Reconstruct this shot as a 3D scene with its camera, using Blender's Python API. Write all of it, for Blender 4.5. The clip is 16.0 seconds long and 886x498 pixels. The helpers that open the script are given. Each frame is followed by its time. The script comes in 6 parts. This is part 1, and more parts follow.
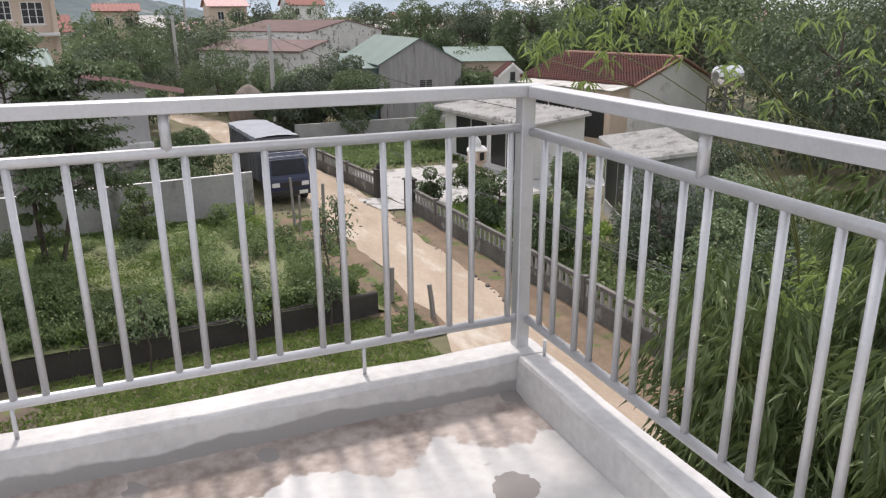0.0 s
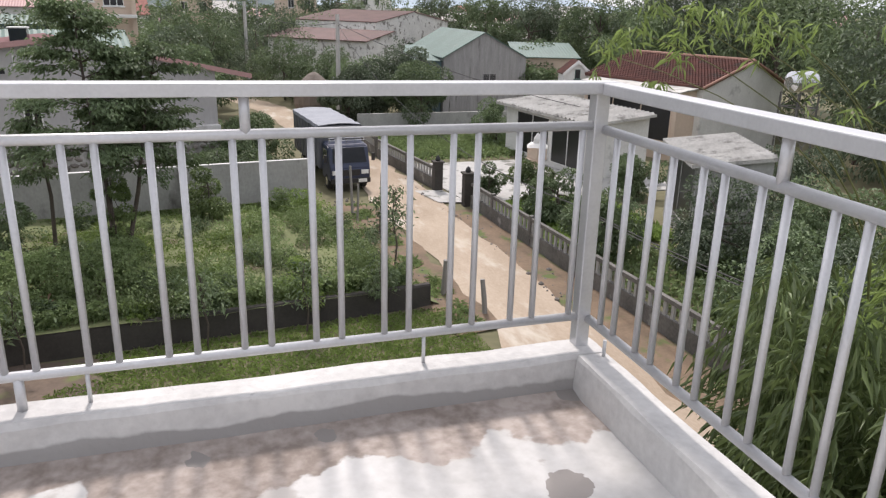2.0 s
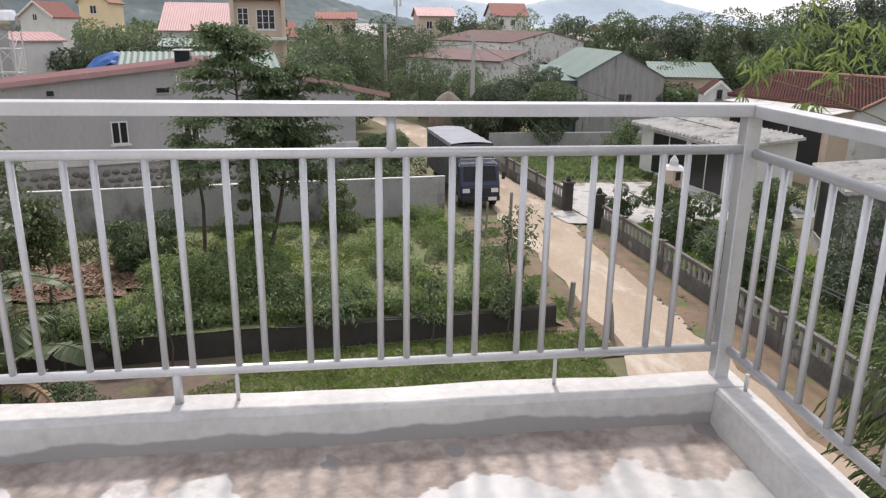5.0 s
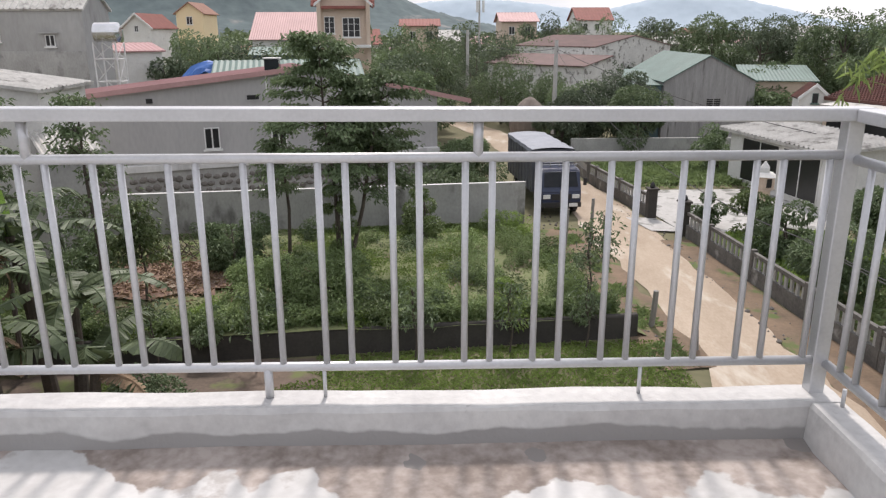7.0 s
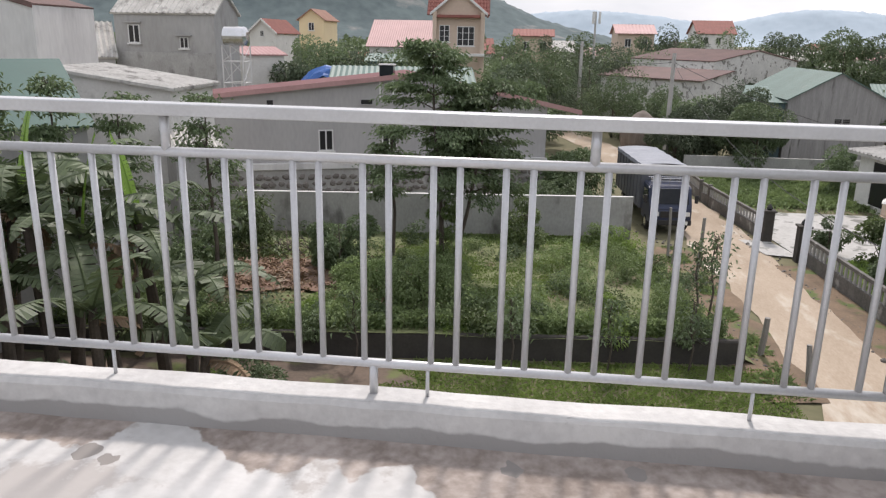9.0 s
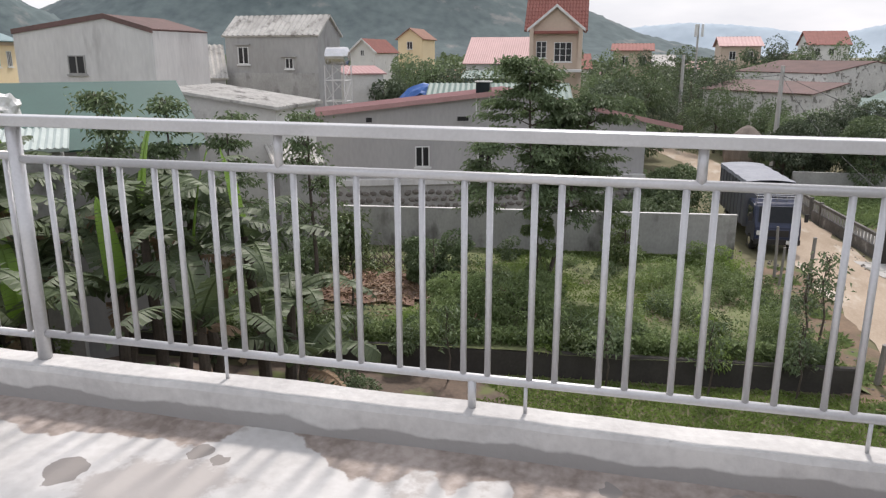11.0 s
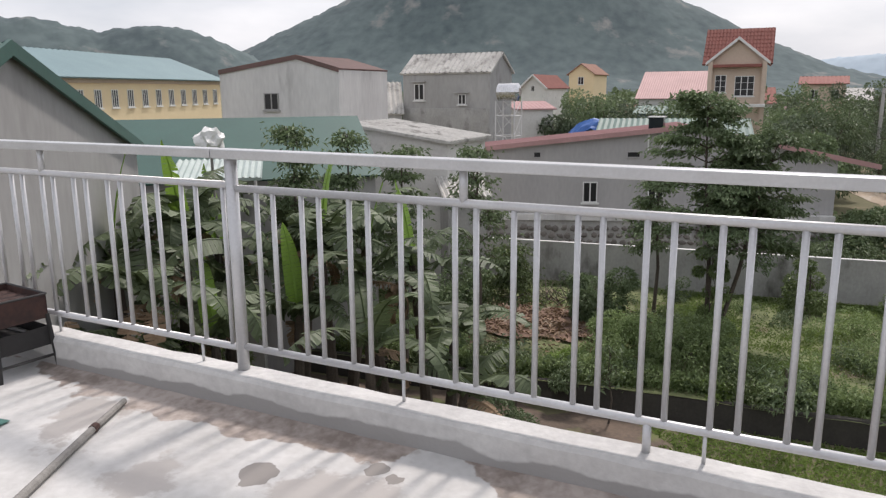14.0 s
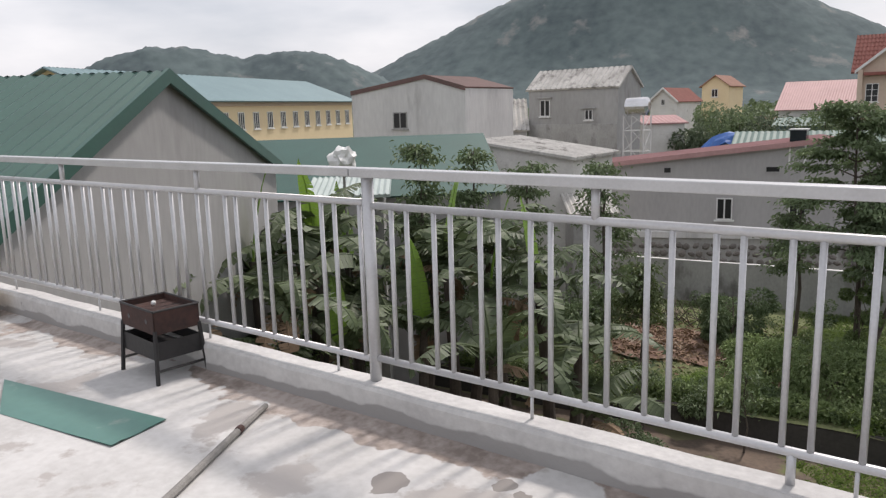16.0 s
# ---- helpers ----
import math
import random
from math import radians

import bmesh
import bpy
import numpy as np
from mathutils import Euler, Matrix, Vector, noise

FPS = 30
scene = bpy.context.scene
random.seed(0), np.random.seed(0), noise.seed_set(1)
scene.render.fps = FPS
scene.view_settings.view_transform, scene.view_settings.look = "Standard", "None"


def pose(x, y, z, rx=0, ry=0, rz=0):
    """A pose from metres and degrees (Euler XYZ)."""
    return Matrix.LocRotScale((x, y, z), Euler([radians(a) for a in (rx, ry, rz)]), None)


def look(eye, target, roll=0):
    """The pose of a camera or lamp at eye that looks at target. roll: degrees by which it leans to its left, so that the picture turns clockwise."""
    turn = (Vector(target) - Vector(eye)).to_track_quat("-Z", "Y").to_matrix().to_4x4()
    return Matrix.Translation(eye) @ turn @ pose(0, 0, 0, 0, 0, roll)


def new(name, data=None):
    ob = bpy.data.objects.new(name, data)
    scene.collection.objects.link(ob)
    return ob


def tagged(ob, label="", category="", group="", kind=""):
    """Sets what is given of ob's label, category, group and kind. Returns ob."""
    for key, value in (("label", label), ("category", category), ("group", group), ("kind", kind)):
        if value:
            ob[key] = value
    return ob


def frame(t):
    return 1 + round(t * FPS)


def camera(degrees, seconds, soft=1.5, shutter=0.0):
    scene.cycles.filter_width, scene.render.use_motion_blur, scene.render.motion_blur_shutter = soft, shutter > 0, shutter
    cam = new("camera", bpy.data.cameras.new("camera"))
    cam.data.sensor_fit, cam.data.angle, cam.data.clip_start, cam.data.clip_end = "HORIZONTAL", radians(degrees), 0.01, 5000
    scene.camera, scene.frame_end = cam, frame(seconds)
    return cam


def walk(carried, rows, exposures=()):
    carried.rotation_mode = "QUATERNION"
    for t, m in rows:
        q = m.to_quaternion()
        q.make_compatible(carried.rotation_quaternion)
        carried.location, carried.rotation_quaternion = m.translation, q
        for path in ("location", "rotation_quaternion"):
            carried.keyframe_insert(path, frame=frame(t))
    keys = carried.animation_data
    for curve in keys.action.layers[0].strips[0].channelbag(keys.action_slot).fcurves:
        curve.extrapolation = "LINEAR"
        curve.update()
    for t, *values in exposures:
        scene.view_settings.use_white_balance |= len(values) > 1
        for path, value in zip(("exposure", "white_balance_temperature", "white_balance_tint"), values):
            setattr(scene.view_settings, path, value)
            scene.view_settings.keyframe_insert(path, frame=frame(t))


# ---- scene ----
cam = camera(61.5, 16.0, 1.3)
PATH = [
    (0, (-1.211, -2.19, 1.389), (-0.488, -0.427, 0.783), -0.4),
    (0.5, (-1.216, -2.192, 1.388), (-0.533, -0.413, 0.782), -0.5),
    (1, (-1.226, -2.187, 1.387), (-0.575, -0.398, 0.774), 0.3),
    (1.5, (-1.236, -2.184, 1.384), (-0.599, -0.394, 0.761), 1.3),
    (2, (-1.248, -2.187, 1.385), (-0.662, -0.379, 0.763), 1.4),
    (2.5, (-1.248, -2.183, 1.383), (-0.711, -0.358, 0.768), 0.7),
    (3, (-1.255, -2.182, 1.384), (-0.757, -0.343, 0.775), 0.9),
    (3.5, (-1.262, -2.185, 1.386), (-0.817, -0.33, 0.786), 0.7),
    (4, (-1.268, -2.187, 1.389), (-0.892, -0.318, 0.784), 0.6),
    (4.5, (-1.275, -2.186, 1.39), (-0.956, -0.301, 0.804), 0.8),
    (5, (-1.281, -2.194, 1.39), (-1.022, -0.298, 0.81), 0.7),
    (7.5, (-1.305, -2.221, 1.391), (-1.319, -0.302, 0.826), -0.2),
    (8, (-1.309, -2.228, 1.39), (-1.397, -0.31, 0.83), 0.1),
    (8.5, (-1.319, -2.218, 1.383), (-1.483, -0.301, 0.837), 0.9),
    (9, (-1.33, -2.23, 1.385), (-1.551, -0.319, 0.839), 1.0),
    (11.5, (-1.354, -2.271, 1.397), (-1.899, -0.41, 0.909), 0.0),
    (12, (-1.364, -2.283, 1.4), (-1.984, -0.441, 0.928), 0.3),
    (12.5, (-1.374, -2.28, 1.399), (-2.053, -0.458, 0.93), 0.5),
    (13, (-1.376, -2.296, 1.402), (-2.132, -0.503, 0.941), 0.6),
    (13.5, (-1.385, -2.296, 1.404), (-2.196, -0.524, 0.955), 0.3),
    (14, (-1.385, -2.317, 1.408), (-2.267, -0.571, 0.991), -0.5),
    (14.5, (-1.389, -2.322, 1.408), (-2.347, -0.612, 1.012), -1.0),
    (15, (-1.388, -2.334, 1.409), (-2.417, -0.665, 1.014), -1.1),
    (15.5, (-1.391, -2.345, 1.412), (-2.492, -0.719, 1.034), -1.1),
    (16, (-1.393, -2.352, 1.416), (-2.561, -0.77, 1.048), -1.7),
]
walk(cam, [(t, look(eye, goal, roll)) for t, eye, goal, roll in PATH], [(0, 0.62, 6500, 16), (5, 0.59, 6520, 16), (9, 0.50, 6500, 15), (12.5, 0.42, 6500, 15), (16, 0.27, 6560, 15)])

# ---- world and sun ----
G = -6.9          # level of road and yards
SUN_EL, SUN_AZ = 56, 4      # degrees; azimuth from +y towards +x
world = bpy.data.worlds.new("world")
scene.world = world
world.use_nodes = True
wn, wl = world.node_tree.nodes, world.node_tree.links
wn.clear()
sky = wn.new("ShaderNodeTexSky")
sky.sky_type, sky.sun_disc = "NISHITA", False
sky.sun_elevation, sky.sun_rotation = radians(SUN_EL), radians(SUN_AZ)
sky.air_density, sky.dust_density = 1.3, 3.0
geo = wn.new("ShaderNodeTexCoord")
mapn = wn.new("ShaderNodeMapping")
mapn.inputs["Scale"].default_value = (2.2, 2.2, 7.0)
cl = wn.new("ShaderNodeTexNoise")
cl.inputs["Scale"].default_value, cl.inputs["Detail"].default_value = 1.6, 5.0
cr = wn.new("ShaderNodeValToRGB")
cr.color_ramp.elements[0].position, cr.color_ramp.elements[1].position = 0.35, 0.68
cr.color_ramp.elements[0].color = (5.6, 6.0, 6.5, 1)
cr.color_ramp.elements[1].color = (8.4, 8.5, 8.7, 1)
mx = wn.new("ShaderNodeMixRGB")
mx.inputs[0].default_value = 0.86
bg = wn.new("ShaderNodeBackground")
bg.inputs[1].default_value = 0.10
wo = wn.new("ShaderNodeOutputWorld")
wl.new(geo.outputs["Generated"], mapn.inputs[0])
wl.new(mapn.outputs[0], cl.inputs["Vector"])
wl.new(cl.outputs["Fac"], cr.inputs[0])
wl.new(sky.outputs[0], mx.inputs[1])
wl.new(cr.outputs[0], mx.inputs[2])
wl.new(mx.outputs[0], bg.inputs[0])
wl.new(bg.outputs[0], wo.inputs[0])
sun = new("sun", bpy.data.lights.new("sun", "SUN"))
sun.data.energy, sun.data.angle, sun.data.color = 2.2, radians(5.5), (1.0, 0.95, 0.88)
_e, _a = radians(SUN_EL), radians(SUN_AZ)
sun.matrix_world = look((math.sin(_a) * math.cos(_e) * 50, math.cos(_a) * math.cos(_e) * 50, math.sin(_e) * 50), (0, 0, 0))


# ---- materials ----
def mat(name, c1, c2=None, rough=0.8, scale=3.0, fine=40.0, metal=0.0, bump=0.15, stain=None, stain_scale=1.0, stain_pos=0.55, coords="Object", stretch=(1, 1, 1), rand=0.0, trans=0.0, fine_mix=0.35, stain_w=0.08):
    """A surface with broad and fine variation, optional stains, relief and per-object variation."""
    c2 = c2 or tuple(v * 0.75 for v in c1)
    m = bpy.data.materials.new(name)
    m.use_nodes = True
    n, l = m.node_tree.nodes, m.node_tree.links
    b = n["Principled BSDF"]
    tc = n.new("ShaderNodeTexCoord")
    mp = n.new("ShaderNodeMapping")
    mp.inputs["Scale"].default_value = stretch
    l.new(tc.outputs[coords], mp.inputs[0])
    big = n.new("ShaderNodeTexNoise")
    big.inputs["Scale"].default_value, big.inputs["Detail"].default_value, big.inputs["Roughness"].default_value = scale, 6, 0.62
    fin = n.new("ShaderNodeTexNoise")
    fin.inputs["Scale"].default_value, fin.inputs["Detail"].default_value = fine, 4
    l.new(mp.outputs[0], big.inputs["Vector"])
    l.new(mp.outputs[0], fin.inputs["Vector"])
    mixf = n.new("ShaderNodeMixRGB")
    mixf.inputs[0].default_value = fine_mix
    l.new(big.outputs["Fac"], mixf.inputs[1])
    l.new(fin.outputs["Fac"], mixf.inputs[2])
    ramp = n.new("ShaderNodeValToRGB")
    ramp.color_ramp.elements[0].position, ramp.color_ramp.elements[1].position = 0.36, 0.64
    ramp.color_ramp.elements[0].color, ramp.color_ramp.elements[1].color = (*c2, 1), (*c1, 1)
    l.new(mixf.outputs[0], ramp.inputs[0])
    out = ramp.outputs[0]
    if stain:
        sn = n.new("ShaderNodeTexNoise")
        sn.inputs["Scale"].default_value, sn.inputs["Detail"].default_value, sn.inputs["Roughness"].default_value = stain_scale, 7, 0.6
        l.new(mp.outputs[0], sn.inputs["Vector"])
        sr = n.new("ShaderNodeValToRGB")
        sr.color_ramp.elements[0].position, sr.color_ramp.elements[1].position = stain_pos, stain_pos + stain_w
        l.new(sn.outputs["Fac"], sr.inputs[0])
        sm = n.new("ShaderNodeMixRGB")
        sm.inputs[2].default_value = (*stain, 1)
        l.new(sr.outputs[0], sm.inputs[0])
        l.new(out, sm.inputs[1])
        out = sm.outputs[0]
    if rand:
        oi = n.new("ShaderNodeObjectInfo")
        ge = n.new("ShaderNodeNewGeometry")
        ad = n.new("ShaderNodeMath")
        ad.operation = "ADD"
        l.new(oi.outputs["Random"], ad.inputs[0])
        l.new(ge.outputs["Random Per Island"], ad.inputs[1])
        mr = n.new("ShaderNodeMapRange")
        mr.inputs[2].default_value = 2.0
        mr.inputs[3].default_value, mr.inputs[4].default_value = 1 - rand, 1 + rand
        l.new(ad.outputs[0], mr.inputs[0])
        hs = n.new("ShaderNodeHueSaturation")
        l.new(mr.outputs[0], hs.inputs["Value"])
        l.new(out, hs.inputs["Color"])
        out = hs.outputs[0]
    l.new(out, b.inputs["Base Color"])
    b.inputs["Roughness"].default_value, b.inputs["Metallic"].default_value = rough, metal
    if bump:
        bp = n.new("ShaderNodeBump")
        bp.inputs["Strength"].default_value, bp.inputs["Distance"].default_value = bump, 0.02
        l.new(mixf.outputs[0], bp.inputs["Height"])
        l.new(bp.outputs[0], b.inputs["Normal"])
    if trans:
        tr = n.new("ShaderNodeBsdfTranslucent")
        l.new(out, tr.inputs[0])
        ms = n.new("ShaderNodeMixShader")
        ms.inputs[0].default_value = trans
        l.new(b.outputs[0], ms.inputs[1])
        l.new(tr.outputs[0], ms.inputs[2])
        l.new(ms.outputs[0], n["Material Output"].inputs[0])
    return m


M = {}
M["rail"] = mat("silver_paint", (0.58, 0.58, 0.588), (0.49, 0.49, 0.498), 0.34, 6, 90, metal=0.35, bump=0.03)
M["curb"] = mat("cement_curb", (0.60, 0.59, 0.57), (0.44, 0.43, 0.42), 0.9, 2.5, 30, bump=0.5, stain=(0.24, 0.23, 0.22), stain_scale=9, stain_pos=0.68)
M["plaster_grey"] = mat("grey_render", (0.43, 0.42, 0.41), (0.36, 0.35, 0.345), 0.9, 0.5, 8, bump=0.1, stain=(0.29, 0.28, 0.27), stain_scale=0.6, stain_pos=0.62, stain_w=0.2, stretch=(1, 1, 0.3))
M["plaster_dull"] = mat("dull_grey_render", (0.36, 0.355, 0.35), (0.30, 0.295, 0.29), 0.92, 0.5, 8, bump=0.1, stain=(0.24, 0.235, 0.23), stain_scale=0.7, stain_pos=0.56, stain_w=0.2, stretch=(1, 1, 0.3))
M["plaster_grey2"] = mat("grey_render_old", (0.42, 0.415, 0.40), (0.32, 0.315, 0.30), 0.9, 0.6, 6, bump=0.15, stain=(0.2, 0.19, 0.18), stain_scale=0.7, stain_pos=0.58, stain_w=0.2, stretch=(1, 1, 0.35))
M["plaster_pale"] = mat("pale_render", (0.68, 0.67, 0.65), (0.54, 0.53, 0.52), 0.9, 0.6, 7, bump=0.15, stain=(0.26, 0.25, 0.24), stain_scale=0.8, stain_pos=0.56, stain_w=0.25, stretch=(1, 1, 0.25))
M["wall_weathered"] = mat("weathered_wall", (0.44, 0.435, 0.415), (0.31, 0.305, 0.29), 0.92, 1.2, 12, bump=0.3, stain=(0.13, 0.125, 0.115), stain_scale=0.8, stain_pos=0.55, stain_w=0.14, stretch=(1, 1, 0.6))
M["fence"] = mat("blackened_concrete", (0.17, 0.16, 0.145), (0.09, 0.085, 0.078), 0.92, 1.5, 12, bump=0.3, stain=(0.30, 0.29, 0.27), stain_scale=1.4, stain_pos=0.6)
M["white_wall"] = mat("white_wash", (0.74, 0.73, 0.70), (0.60, 0.59, 0.56), 0.9, 0.8, 10, bump=0.1, stain=(0.34, 0.33, 0.31), stain_scale=0.9, stain_pos=0.6, stain_w=0.15)
M["white_peel"] = mat("peeling_white_wall", (0.72, 0.71, 0.68), (0.55, 0.54, 0.52), 0.9, 1.0, 8, stain=(0.24, 0.23, 0.21), stain_scale=1.6, stain_pos=0.55, stain_w=0.05)
M["cream"] = mat("cream_wall", (0.62, 0.50, 0.40), (0.54, 0.43, 0.34), 0.85, 0.5, 6, bump=0.05)
M["yellow"] = mat("yellow_wall", (0.80, 0.66, 0.42), (0.74, 0.60, 0.38), 0.85, 0.4, 5, bump=0.05)
M["teal_roof"] = mat("blue_green_sheet", (0.17, 0.26, 0.275), (0.14, 0.22, 0.235), 0.5, 0.4, 8, bump=0.05)
M["green_roof"] = mat("green_steel_sheet", (0.036, 0.098, 0.078), (0.028, 0.078, 0.062), 0.45, 0.7, 14, bump=0.05)
M["green_pale"] = mat("faded_green_sheet", (0.105, 0.17, 0.145), (0.08, 0.13, 0.11), 0.55, 0.5, 8, bump=0.05, stain=(0.2, 0.2, 0.17), stain_scale=0.6, stain_pos=0.62, stain_w=0.2)
M["red_roof"] = mat("red_tile", (0.28, 0.105, 0.085), (0.21, 0.078, 0.062), 0.8, 1.2, 9, bump=0.2, rand=0.15)
M["dark_red"] = mat("weathered_red_tile", (0.165, 0.07, 0.055), (0.085, 0.042, 0.036), 0.85, 1.2, 9, bump=0.3, rand=0.2, stain=(0.08, 0.06, 0.05), stain_scale=1.0, stain_pos=0.58)
M["pink_roof"] = mat("pink_sheet", (0.46, 0.27, 0.26), (0.38, 0.22, 0.21), 0.6, 0.5, 8, bump=0.05)
M["orange_roof"] = mat("orange_tile", (0.34, 0.19, 0.14), (0.27, 0.15, 0.11), 0.8, 1, 8)
M["tin_pale"] = mat("bleached_tin", (0.46, 0.52, 0.49), (0.36, 0.42, 0.40), 0.5, 0.8, 9, bump=0.05, stain=(0.28, 0.29, 0.27), stain_scale=1.2, stain_pos=0.58, stain_w=0.15)
M["brown_roof"] = mat("brown_sheet", (0.17, 0.10, 0.09), (0.115, 0.075, 0.068), 0.75, 0.6, 6, bump=0.1)
M["fibro"] = mat("fibre_cement_sheet", (0.58, 0.565, 0.53), (0.38, 0.365, 0.34), 0.9, 0.9, 9, bump=0.15, stain=(0.17, 0.16, 0.145), stain_scale=1.4, stain_pos=0.53, stain_w=0.16)
M["grey_board"] = mat("weathered_boards", (0.36, 0.35, 0.345), (0.24, 0.235, 0.23), 0.9, 1.2, 12, bump=0.2, stain=(0.09, 0.085, 0.08), stain_scale=1.0, stain_pos=0.58, stain_w=0.15, stretch=(3, 3, 0.3))
M["blue_wall"] = mat("slate_blue_sheet", (0.12, 0.18, 0.20), (0.09, 0.14, 0.16), 0.7, 0.8, 8)
# Near-black for panes, and for the shade painted inside openings.
M["dark"] = mat("dark_pane_and_shade", (0.02, 0.02, 0.022), (0.012, 0.012, 0.014), 0.3, 2, 10, bump=0)
M["white_frame"] = mat("white_frame_paint", (0.75, 0.75, 0.73), (0.65, 0.65, 0.63), 0.5, 3, 30, bump=0.03)
M["brown_frame"] = mat("brown_wood", (0.16, 0.07, 0.04), (0.1, 0.045, 0.03), 0.6, 3, 30)
M["yard"] = mat("yard_earth", (0.17, 0.125, 0.095), (0.09, 0.07, 0.055), 0.95, 0.7, 10, bump=0.5, stain=(0.13, 0.16, 0.05), stain_scale=0.5, stain_pos=0.56, stain_w=0.1)
M["bare"] = mat("bare_red_soil", (0.24, 0.15, 0.11), (0.15, 0.10, 0.075), 0.95, 1.5, 14, bump=0.6, stain=(0.26, 0.22, 0.17), stain_scale=1.6, stain_pos=0.56)
M["stone"] = mat("rubble_stone", (0.22, 0.20, 0.18), (0.13, 0.12, 0.11), 0.95, 3, 20, bump=0.4, rand=0.3)
M["road"] = mat("sandy_road", (0.43, 0.35, 0.27), (0.30, 0.235, 0.17), 0.95, 0.5, 14, bump=0.5, stain=(0.50, 0.45, 0.38), stain_scale=0.6, stain_pos=0.55, stain_w=0.15, stretch=(1.6, 0.5, 1))
M["verge"] = mat("dirt_verge", (0.21, 0.145, 0.095), (0.12, 0.088, 0.06), 0.95, 1.0, 12, bump=0.5, stain=(0.09, 0.12, 0.035), stain_scale=0.9, stain_pos=0.56)
M["ground"] = mat("village_ground", (0.17, 0.155, 0.085), (0.11, 0.105, 0.055), 0.95, 0.10, 3, bump=0.3, stain=(0.26, 0.20, 0.13), stain_scale=0.12, stain_pos=0.6, stain_w=0.08)
M["soil"] = mat("garden_soil", (0.165, 0.185, 0.08), (0.11, 0.125, 0.055), 0.95, 0.8, 9, bump=0.5, stain=(0.15, 0.12, 0.08), stain_scale=0.7, stain_pos=0.58, stain_w=0.1)
M["retain"] = mat("near_black_wall", (0.065, 0.058, 0.05), (0.04, 0.036, 0.032), 0.9, 1.5, 14, bump=0.4, stain=(0.09, 0.08, 0.07), stain_scale=1.2, stain_pos=0.62)
M["grass"] = mat("grass_blades", (0.27, 0.37, 0.10), (0.175, 0.255, 0.07), 0.7, 0.35, 3, bump=0, rand=0.35, trans=0.45)
M["weed"] = mat("weed_leaves", (0.25, 0.325, 0.135), (0.155, 0.215, 0.085), 0.65, 0.6, 5, bump=0, rand=0.35, trans=0.4)
M["leaf"] = mat("tree_leaves", (0.18, 0.24, 0.12), (0.115, 0.16, 0.078), 0.6, 0.7, 6, bump=0, rand=0.35, trans=0.3)
M["leaf_dark"] = mat("dark_tree_leaves", (0.13, 0.165, 0.10), (0.082, 0.11, 0.066), 0.65, 0.4, 4, bump=0, rand=0.35, trans=0.25)
M["bamboo"] = mat("bamboo_leaves", (0.165, 0.215, 0.08), (0.085, 0.12, 0.045), 0.5, 0.8, 6, bump=0, rand=0.45, trans=0.25)
M["bamboo_light"] = mat("young_bamboo_leaves", (0.33, 0.43, 0.14), (0.22, 0.30, 0.09), 0.5, 0.8, 6, bump=0, rand=0.3, trans=0.4)
M["culm"] = mat("bamboo_culm", (0.19, 0.20, 0.07), (0.12, 0.13, 0.045), 0.5, 3, 30)
M["banana"] = mat("banana_leaf", (0.12, 0.155, 0.075), (0.07, 0.097, 0.045), 0.55, 0.9, 20, bump=0.1, rand=0.3, trans=0.2)
M["banana_y"] = mat("young_banana_leaf", (0.24, 0.40, 0.06), (0.19, 0.32, 0.045), 0.4, 1, 20, bump=0.1, trans=0.35)
M["banana_dry"] = mat("dry_banana_leaf", (0.36, 0.26, 0.17), (0.24, 0.16, 0.10), 0.9, 2, 20)
M["bark"] = mat("bark", (0.13, 0.105, 0.085), (0.075, 0.06, 0.05), 0.9, 4, 30, bump=0.4)
M["concrete_pole"] = mat("concrete_pole", (0.52, 0.50, 0.48), (0.42, 0.41, 0.39), 0.9, 2, 20)
M["court"] = mat("white_concrete_yard", (0.50, 0.49, 0.47), (0.36, 0.35, 0.33), 0.9, 0.9, 8, bump=0.2, stain=(0.20, 0.20, 0.18), stain_scale=0.9, stain_pos=0.53, stain_w=0.06)
M["truck_blue"] = mat("dark_blue_paint", (0.02, 0.03, 0.07), (0.016, 0.025, 0.058), 0.35, 2, 20, bump=0.02)
M["truck_grey"] = mat("cargo_panel", (0.14, 0.145, 0.16), (0.10, 0.105, 0.12), 0.6, 2, 20, stretch=(1, 1, 1))
M["tarp"] = mat("pale_tarp", (0.27, 0.285, 0.32), (0.21, 0.225, 0.255), 0.7, 1, 8, bump=0.2)
M["glass"] = mat("dark_glass", (0.03, 0.035, 0.04), (0.02, 0.024, 0.03), 0.08, 1, 5, bump=0)
M["rubber"] = mat("tyre_rubber", (0.03, 0.03, 0.03), (0.02, 0.02, 0.02), 0.9, 5, 40)
M["chrome"] = mat("stainless_steel", (0.7, 0.7, 0.7), (0.6, 0.6, 0.6), 0.22, 2, 20, metal=0.9, bump=0)
M["blue_tarp"] = mat("blue_tarp", (0.04, 0.14, 0.42), (0.03, 0.10, 0.32), 0.5, 2, 10, bump=0.3)
M["rust"] = mat("rusty_steel", (0.075, 0.034, 0.026), (0.032, 0.018, 0.016), 0.8, 6, 40, bump=0.3)
M["black_steel"] = mat("sooty_steel", (0.028, 0.026, 0.026), (0.018, 0.017, 0.017), 0.6, 5, 40, bump=0.2)
M["sheet_green"] = mat("green_painted_sheet", (0.10, 0.22, 0.19), (0.08, 0.18, 0.155), 0.4, 2, 18, bump=0.05, stain=(0.22, 0.28, 0.25), stain_scale=4, stain_pos=0.66)
M["wood_pole"] = mat("weathered_wood", (0.30, 0.285, 0.265), (0.20, 0.19, 0.175), 0.9, 8, 50, bump=0.3, stretch=(6, 6, 0.5))
